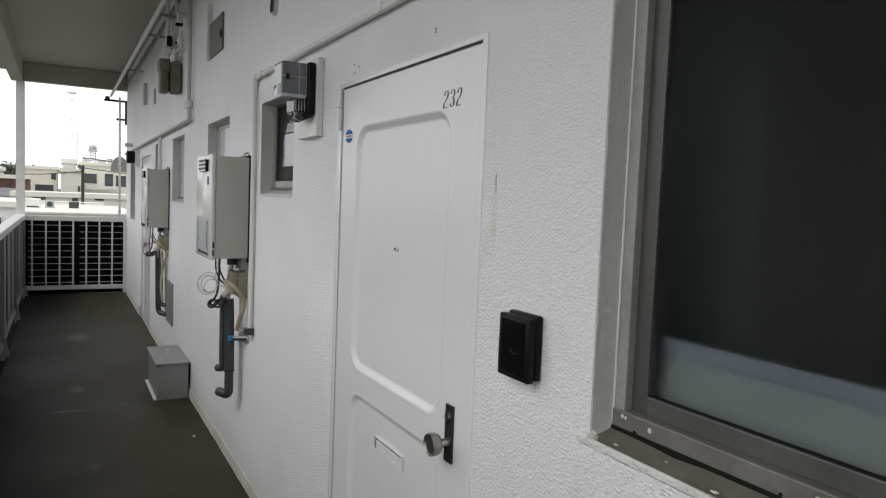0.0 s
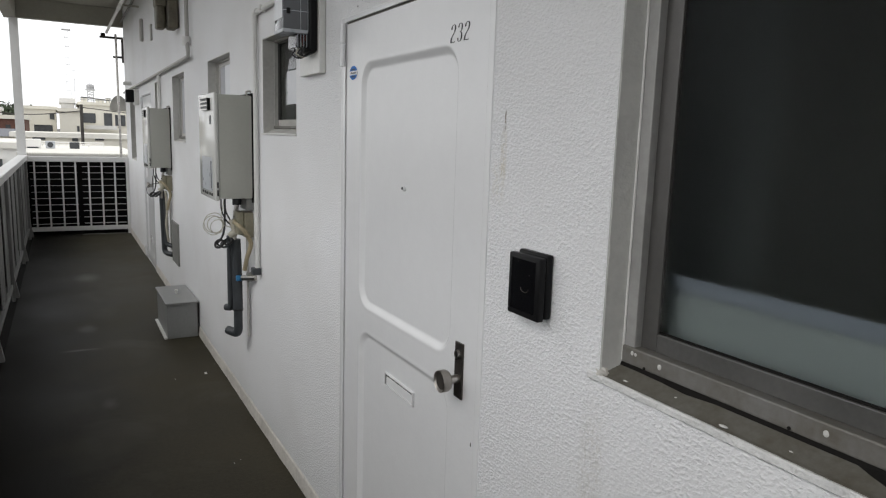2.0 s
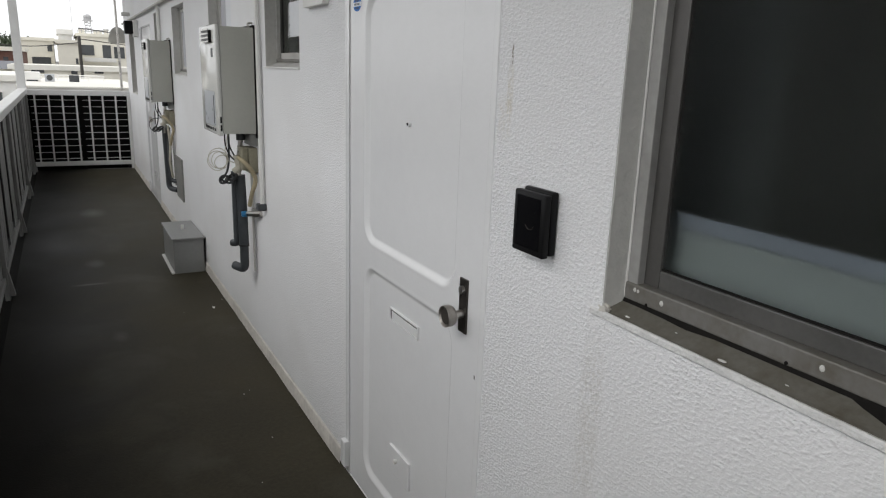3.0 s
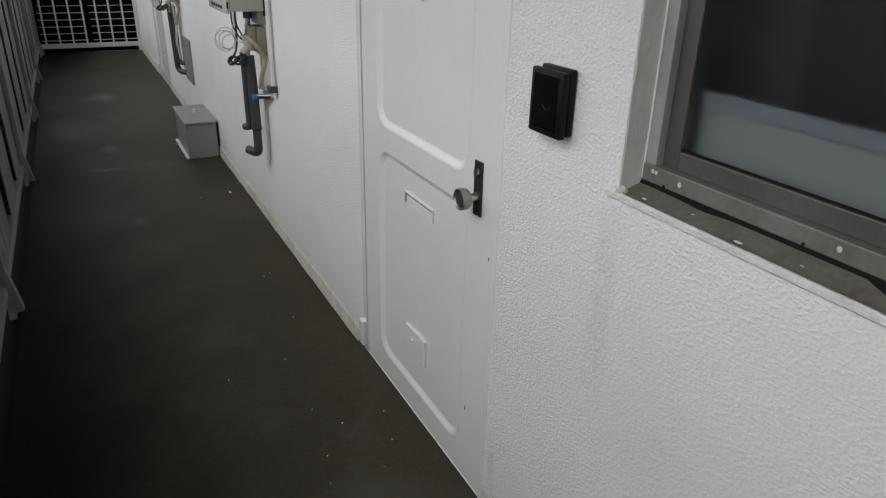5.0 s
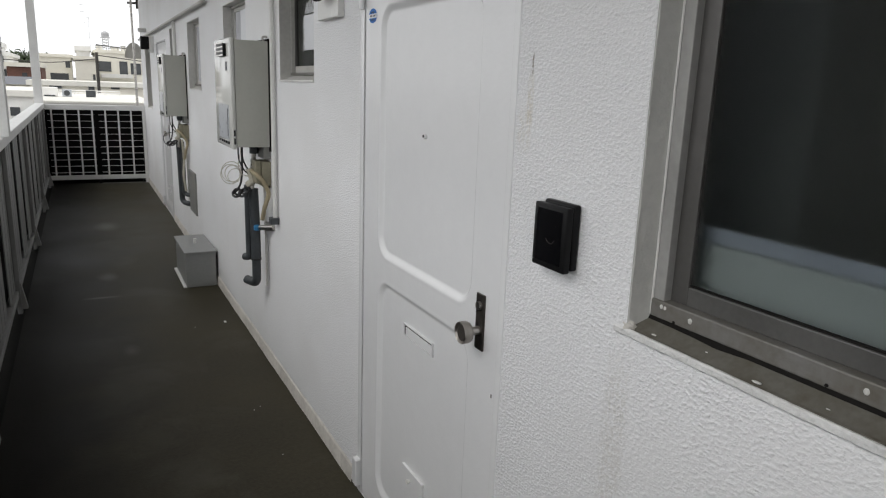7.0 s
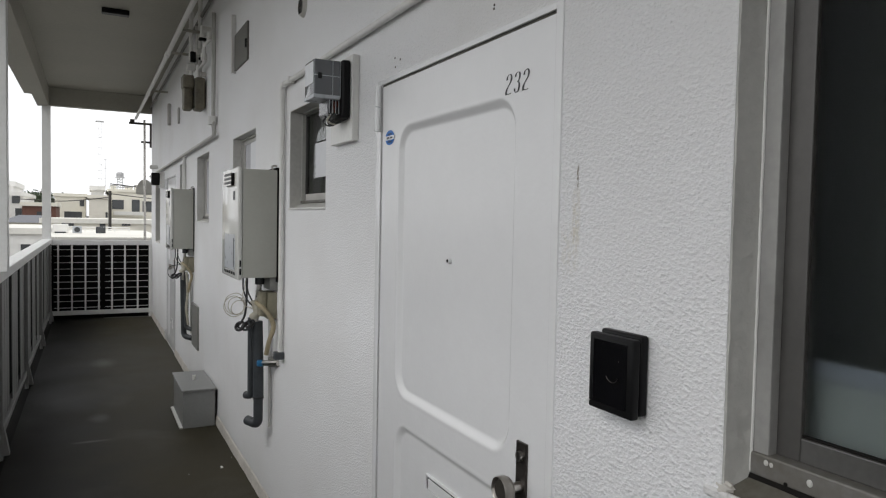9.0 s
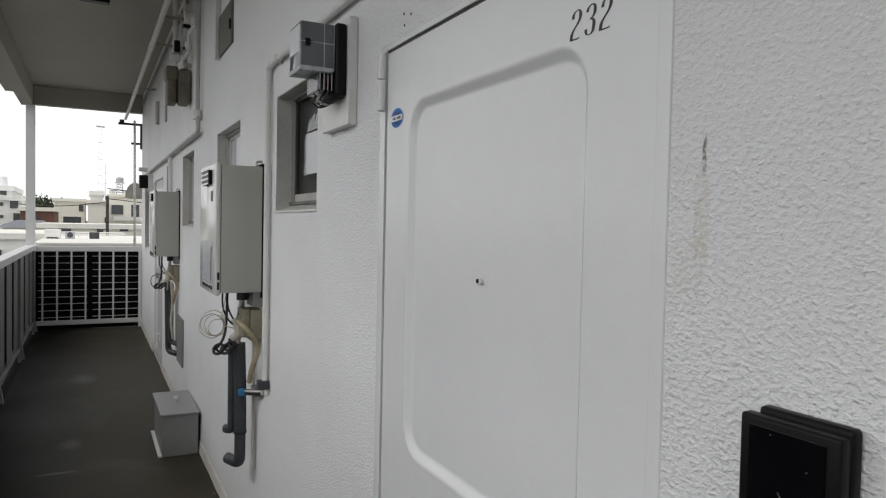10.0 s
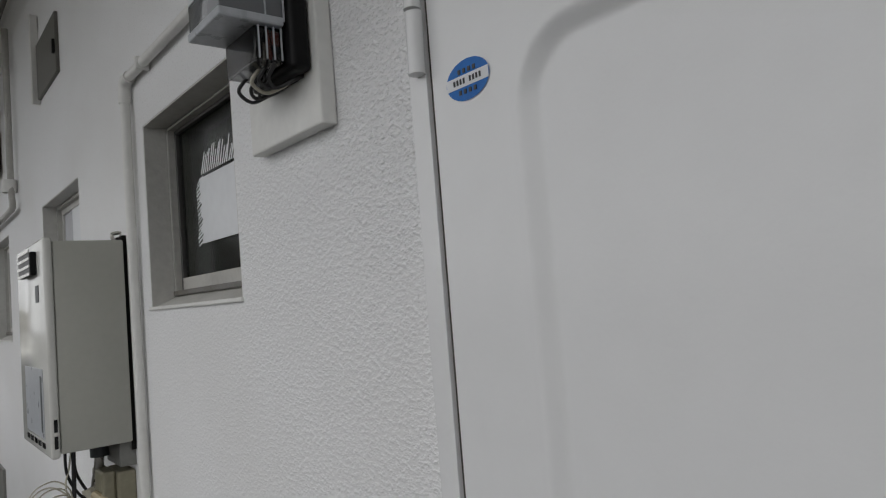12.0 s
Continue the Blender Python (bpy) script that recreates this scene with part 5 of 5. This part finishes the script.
def house(az0, az1, top, d, depth, wall_m, label, windows=(), roof_m=None, parapet=0.3, name="town_building", base=G):
    """A flat-roofed building facing the gallery; windows are (az0, az1, el0, el1)."""
    p, q = at(az0, top, d), at(az1, top, d)
    ob = thing(name, ((p.x + q.x) / 2, d, base), label, "building")
    y = EYE.y + d * math.cos(radians((az0 + az1) / 2))
    part("wall", box(p.x, q.x, y, y + depth, base, p.z - parapet), wall_m, ob)
    part("roof", box(p.x - 0.15, q.x + 0.15, y - 0.15, y + depth, p.z - parapet + 0.002, p.z), roof_m or wall_m, ob)
    for a0, a1, e0, e1 in windows:
        u, v = at(a0, e0, d), at(a1, e1, d)
        wn_ = part("window", box(u.x, v.x, y - 0.06, y + 0.01, u.z, v.z), WINDARK, ob)
        part("window_frame", box(u.x - 0.05, v.x + 0.05, y - 0.12, y - 0.06, v.z, v.z + 0.08), wall_m, wn_)
    return ob


house(-2.9, 4.4, -1.78, 17, 7, WHITEWALL, "low pale building with a flat coated roof just beyond the gallery", roof_m=ROOFPALE, parapet=0.12)
fr = thing("roof_tile_edge", (0.4, 14.6, 0.9), "row of pale rounded tiles along a roof edge", "roof edge")
for i in range(46):
    x = -0.55 + 0.042 * i
    part("tile", cyl((x, 14.4, 1.055), (x, 14.75, 1.065), 0.017, 8), ROOFPALE, fr)
part("eave", box(-0.6, 1.5, 14.45, 14.8, 0.96, 1.04), WHITEWALL, fr)
part("wall", box(-0.6, 1.5, 14.5, 14.75, G, 0.959), WHITEWALL, fr)
for az, el0, el1, w in ((-1.15, -1.50, -0.98, 0.62), (0.42, -1.50, -1.02, 0.66)):
    u, v = at(az - w / 2, el0, 20), at(az + w / 2, el1, 20)
    ac = thing("air_conditioner_unit", (u.x, u.y, u.z), "grey outdoor air-conditioner unit on a flat roof", "air conditioner", "roof air conditioners")
    part("case", box(u.x, v.x, u.y, u.y + 0.12, u.z, v.z, 0.01), LABEL if az < 0 else WINDARK, ac)
    part("fan_grille", cyl((u.x * 0.5 + v.x * 0.5, u.y + 0.002, (u.z + v.z) / 2), (u.x * 0.5 + v.x * 0.5, u.y - 0.01, (u.z + v.z) / 2), 0.07, 16), WINDARK, ac)
house(-3.2, 4.6, -0.42, 42, 8, CREAMWALL, "long low cream building with a pale roof", roof_m=ROOFPALE, parapet=0.25, windows=((-2.0, -1.2, -0.95, -0.72), (0.5, 0.9, -1.0, -0.7), (2.0, 2.6, -0.9, -0.7)))
house(-2.35, -0.35, 1.42, 78, 14, CREAMWALL, "two-storey cream building with a flat roof", windows=((-1.75, -0.6, -0.35, 0.1), (-0.75, -0.45, 0.5, 0.95)))
house(-0.15, 1.15, 1.35, 70, 12, CREAMWALL, "cream building block with a plain end wall", windows=((0.95, 1.1, -0.3, 0.1),))
house(0.0, 0.85, 2.05, 84, 8, WHITEWALL, "pale roof-top storey behind a cream block", parapet=0.5)
bl = house(1.2, 4.6, 1.85, 82, 12, CREAMWALL, "cream apartment block with balconies", windows=((1.4, 2.2, 0.35, 1.05), (2.75, 3.3, 0.15, 1.1), (3.5, 4.2, 0.2, 1.0)))
u, v = at(1.5, -0.1, 80.5), at(3.6, 0.18, 80.5)
part("balcony", box(u.x, v.x, u.y - 0.4, u.y + 1.0, u.z, v.z, 0.02), WHITEWALL, bl)
house(-6.55, -4.9, 2.15, 66, 9, WHITEWALL, "white apartment house with a set-back top floor", windows=((-6.2, -5.7, 1.5, 1.9), (-5.6, -5.2, 1.5, 1.9)), parapet=0.4)
house(-6.9, -4.3, 1.4, 64, 12, WHITEWALL, "white apartment house with small windows and corner balconies",
      windows=((-6.1, -5.4, 0.75, 1.0), (-6.1, -5.4, -0.1, 0.12), (-5.0, -4.5, 0.6, 1.2), (-4.8, -4.4, -0.3, 0.25), (-6.1, -5.7, -0.75, -0.4)))
ah = at(-5.55, 2.15, 66)
rt = thing("roof_tank", (ah.x, ah.y + 2, ah.z), "small round white tank on an apartment roof", "water tank")
part("tank", cyl((ah.x, ah.y + 2, ah.z), (ah.x, ah.y + 2, ah.z + 0.8), 0.32, 16, 0.26), STEELFAR, rt, smooth=True)
part("tank_lid", cyl((ah.x, ah.y + 2, ah.z + 0.8), (ah.x, ah.y + 2, ah.z + 0.9), 0.27, 16, 0.1), STEELFAR, rt)
tb = house(-8.6, -6.62, 4.55, 210, 16, FARGREY, "distant grey high-rise block", windows=[(-6.95 - 0.55 * i, -6.72 - 0.55 * i, 0.6 + 0.42 * k, 0.85 + 0.42 * k) for k in range(9) for i in range(3)])
house(-4.4, -2.3, 0.72, 62, 8, BRICKRED, "dark red brick building", roof_m=CREAMWALL, parapet=0.3, windows=((-3.5, -3.2, -0.2, 0.05),))
house(-9.0, -2.95, -1.15, 30, 9, WHITEWALL, "low white building with a pale flat roof", roof_m=ROOFPALE, parapet=0.22, windows=((-6.2, -5.4, -2.9, -2.3), (-4.6, -4.0, -2.9, -2.3)))
# a grey pitched roof behind it
p, q = at(-5.9, -0.75, 46), at(-2.7, -0.75, 46)
pr = thing("tiled_house", ((p.x + q.x) / 2, p.y, G), "house with a blue-grey tiled hip roof", "house")
part("wall", box(p.x + 0.4, q.x - 0.4, p.y, p.y + 6, G, p.z), CREAMWALL, pr)
rb = bmesh.new()
vs = [rb.verts.new(c) for c in ((p.x, p.y - 0.4, p.z), (q.x, p.y - 0.4, p.z), (q.x, p.y + 6.4, p.z), (p.x, p.y + 6.4, p.z), (p.x + 0.8, p.y + 3, p.z + 0.42), (q.x - 0.3, p.y + 3, p.z + 0.42))]
for f in ((0, 1, 5, 4), (1, 2, 5), (2, 3, 4, 5), (3, 0, 4), (3, 2, 1, 0)):
    rb.faces.new([vs[i] for i in f])
bmesh.ops.recalc_face_normals(rb, faces=rb.faces)
part("roof", rb, ROOFGREY, pr)

duct = thing("roof_duct", (-0.9, 20.4, 1.0), "low pale plant box on the flat roof", "roof plant")
u, v = at(-2.75, -1.50, 20), at(-1.75, -0.85, 20)
part("case", box(u.x, v.x, u.y, u.y + 0.5, u.z, v.z, 0.02), WHITEWALL, duct)
# dark strip paints a shadow along the box's foot
part("foot_shadow", box(u.x + 0.05, v.x - 0.05, u.y - 0.02, u.y - 0.001, u.z + 0.001, u.z + 0.035), WINDARK, duct)
ra = thing("roof_rail", (0.2, 22.6, 1.0), "thin white pipe rail along a flat roof", "rail")
for e in (-1.05, -1.2):
    u, v = at(-2.6, e, 22), at(2.4, e, 22)
    part("rail", cyl(u, v, 0.016, 6), WHITEWALL, ra)
for k in range(6):
    u = at(-2.6 + k, -1.38, 22)
    part("rail_post", cyl(u, at(-2.6 + k, -1.05, 22), 0.014, 6), WHITEWALL, ra)
# lattice tower
tw = at(0.62, 0, 160)
lt = thing("lattice_tower", (tw.x, tw.y, G), "tall thin steel lattice tower far off", "tower")
z0, z1 = EYE.z + 160 * math.tan(radians(1.6)), EYE.z + 160 * math.tan(radians(6.75))
for sx in (-1, 1):
    for sy in (-1, 1):
        part("leg", cyl((tw.x + sx * 0.5, tw.y + sy * 0.5, G), (tw.x + sx * 0.3, tw.y + sy * 0.3, z1), 0.02, 6), STEELFAR, lt)
for k, f in enumerate((0.0, 0.10, 0.19, 0.31, 0.40, 0.54, 0.63, 0.78, 0.90)):
    z = z0 + (z1 - z0) * f
    w = 0.46 - 0.16 * f
    part("platform", box(tw.x - w, tw.x + w, tw.y - w, tw.y + w, z - 0.012, z + 0.012), STEELFAR, lt)
    part("brace", cyl((tw.x - w, tw.y - w, z), (tw.x + w, tw.y - w, z + (z1 - z0) * 0.09), 0.016, 5), STEELFAR, lt)
part("top_deck", box(tw.x - 0.8, tw.x + 0.8, tw.y - 0.8, tw.y + 0.8, z1, z1 + 0.16), STEELFAR, lt)
# a second, lower mast beside it
tm = at(0.98, 0, 150)
zm = EYE.z + 150 * math.tan(radians(4.0))
ms = thing("radio_mast", (tm.x, tm.y, G), "thin pale steel mast beside a lattice tower", "mast")
part("pole", cyl((tm.x, tm.y, G), (tm.x, tm.y, zm), 0.05, 8), STEELFAR, ms)
for f, w in ((1.0, 0.30), (0.86, 0.22), (0.70, 0.26), (0.58, 0.18)):
    part("cross_arm", box(tm.x - w, tm.x + w, tm.y - 0.04, tm.y + 0.04, zm * f - 0.05, zm * f + 0.05), STEELFAR, ms)
# roof-top water tank on a narrow lattice stand
wt = at(1.95, 0, 90)
tk = thing("water_tank", (wt.x, wt.y, 4.0), "round pale water tank on a narrow lattice roof stand", "water tank")
zt = EYE.z + 90 * math.tan(radians(2.75))
for sx in (-0.3, 0.3):
    for sy in (-0.3, 0.3):
        part("leg", cyl((wt.x + sx, wt.y + sy, 1.0), (wt.x + sx, wt.y + sy, zt), 0.035, 6), TANKGREY, tk)
for k in range(4):
    z = zt - 0.28 - 0.30 * k
    part("stand_ring", box(wt.x - 0.33, wt.x + 0.33, wt.y - 0.33, wt.y + 0.33, z - 0.03, z + 0.03), TANKGREY, tk)
    part("stand_brace", cyl((wt.x - 0.3, wt.y - 0.3, z), (wt.x + 0.3, wt.y - 0.3, z + 0.30), 0.025, 6), TANKGREY, tk)
part("deck", box(wt.x - 0.52, wt.x + 0.52, wt.y - 0.5, wt.y + 0.5, zt - 0.10, zt), TANKGREY, tk)
part("tank", cyl((wt.x, wt.y, zt + 0.002), (wt.x, wt.y, zt + 0.48), 0.40, 20, 0.40), TANKGREY, tk, smooth=True)
part("tank_lid", cyl((wt.x, wt.y, zt + 0.48), (wt.x, wt.y, zt + 0.66), 0.40, 20, 0.12), TANKGREY, tk)
part("hoop", cyl((wt.x, wt.y, zt + 0.22), (wt.x, wt.y, zt + 0.27), 0.42, 20), FARGREY, tk)
# pipe rail and small plant along the apartment block's roof
u, v = at(1.25, 1.87, 82.5), at(3.9, 1.87, 82.5)
rr = thing("roof_rail", (u.x, u.y, u.z), "thin grey pipe rail along an apartment roof", "rail")
for dz in (0.18, 0.36):
    part("rail", cyl((u.x, u.y, u.z + dz), (v.x, u.y, u.z + dz), 0.022, 6), FARGREY, rr)
for k in range(12):
    x = u.x + (v.x - u.x) * k / 11
    part("rail_post", cyl((x, u.y, u.z - 0.05), (x, u.y, u.z + 0.38), 0.022, 6), FARGREY, rr)
for az, w, h in ((1.5, 0.28, 0.42), (2.55, 0.40, 0.30), (3.1, 0.22, 0.48)):
    u = at(az, 1.85, 84)
    pb = thing("roof_plant_box", (u.x, u.y, u.z), "small pale plant box on an apartment roof", "roof plant", "roof plant boxes")
    part("case", box(u.x - w, u.x + w, u.y, u.y + 0.6, u.z - 0.05, u.z + h, 0.03), CREAMWALL, pb)
    part("cap", box(u.x - w - 0.04, u.x + w + 0.04, u.y - 0.04, u.y + 0.64, u.z + h + 0.002, u.z + h + 0.05), FARGREY, pb)
# utility pole and wires
up = at(1.18, 0, 38)
ut = thing("utility_pole", (up.x, up.y, G), "dark utility pole with sagging wires", "utility pole")
part("pole", cyl((up.x, up.y, G), (up.x, up.y, EYE.z + 38 * math.tan(radians(1.7))), 0.075, 10), POLE, ut)
for dz, dx in ((1.0, 6), (0.0, 6), (-0.35, -4)):
    part("wire", tube([(up.x, up.y, 2.5 + dz * 0.5), (up.x + dx * 0.5, up.y, 2.25 + dz * 0.5), (up.x + dx, up.y, 2.3 + dz * 0.5)], 0.022, 5), POLE, ut)


# trees beyond the red building
def tree(az, d, h, seed):
    p = at(az, 0, d)
    ob = thing("tree", (p.x, p.y, G), "dark green leafy tree beyond the roofs", "tree", "trees beyond the roofs")
    rn = random.Random(seed)
    tr = bmesh.new()
    cyl((p.x, p.y, G), (p.x, p.y, G + h * 0.6), 0.25, 8, 0.14, bm=tr)
    for k in range(6):
        a = k * 1.05 + rn.random()
        cyl((p.x, p.y, G + h * (0.4 + 0.04 * k)), (p.x + 1.8 * math.cos(a), p.y + 1.8 * math.sin(a), G + h * (0.62 + 0.05 * k)), 0.09, 6, 0.03, bm=tr)
    part("trunk", tr, BARK, ob)
    verts, faces = [], []
    for k in range(26):
        a, e = rn.uniform(0, 6.28), rn.uniform(-0.6, 1.0)
        c = Vector((p.x + 1.9 * math.cos(a) * math.sqrt(rn.random()), p.y + 1.9 * math.sin(a) * rn.random(), G + h * 0.72 + e * h * 0.22))
        for _ in range(70):
            o = c + Vector((rn.gauss(0, 0.42), rn.gauss(0, 0.42), rn.gauss(0, 0.32)))
            u, w = Vector((rn.gauss(0, 1), rn.gauss(0, 1), rn.gauss(0, 1))).normalized() * 0.2, Vector((rn.gauss(0, 1), rn.gauss(0, 1), rn.gauss(0, 1))).normalized() * 0.13
            b0 = len(verts)
            verts += [o - u, o + w, o + u, o - w]
            faces.append((b0, b0 + 1, b0 + 2, b0 + 3))
    me = bpy.data.meshes.new("crown")
    me.from_pydata(verts, [], faces)
    me.materials.append(LEAF)
    cr = new("crown", me)
    cr.parent = ob
    cr.location = -Vector(ob.location)
    tagged(cr, kind="stuff")


for i, (az, d, top) in enumerate(((-4.25, 95, 1.25), (-3.6, 100, 1.45), (-2.95, 98, 1.2), (-2.4, 96, 1.3), (-4.7, 104, 1.3))):
    tree(az, d, (EYE.z - G) + d * math.tan(radians(top)), 20 + i)

# ---- marks on the wall and floor ----
hs = thing("screw_holes", (W, 2.14, 1.96), "small old screw holes and chips above the door", "marks")
for y, z in ((2.164, 1.963), (2.128, 1.979), (2.168, 1.990), (1.598, 1.988), (1.5965, 1.996)):
    part("hole", cyl((W - 0.0012, y, z), (W + 0.002, y, z), 0.0032, 8), DARKSTEEL, hs)

fl = thing("paint_fleck", (0.775, 4.455, 0.0), "small chip of pale paint lying on the floor", "paint chip")
part("chip", box(0.768, 0.782, 4.44, 4.47, 0.0, 0.004, 0.001), TRIM, fl)
rnd = random.Random(12)
grit = bmesh.new()
for k in range(18):
    gx, gy = rnd.uniform(0.3, 0.86), rnd.choice((rnd.uniform(1.2, 2.4), rnd.uniform(1.2, 6.5)))
    g = rnd.uniform(0.0008, 0.0022)
    box(gx - g, gx + g, gy - g, gy + g, 0.0, g * 1.2, bm=grit)
tagged(part("grit", grit, TRIM), "scattered pale grit on the floor", "grit", kind="stuff")
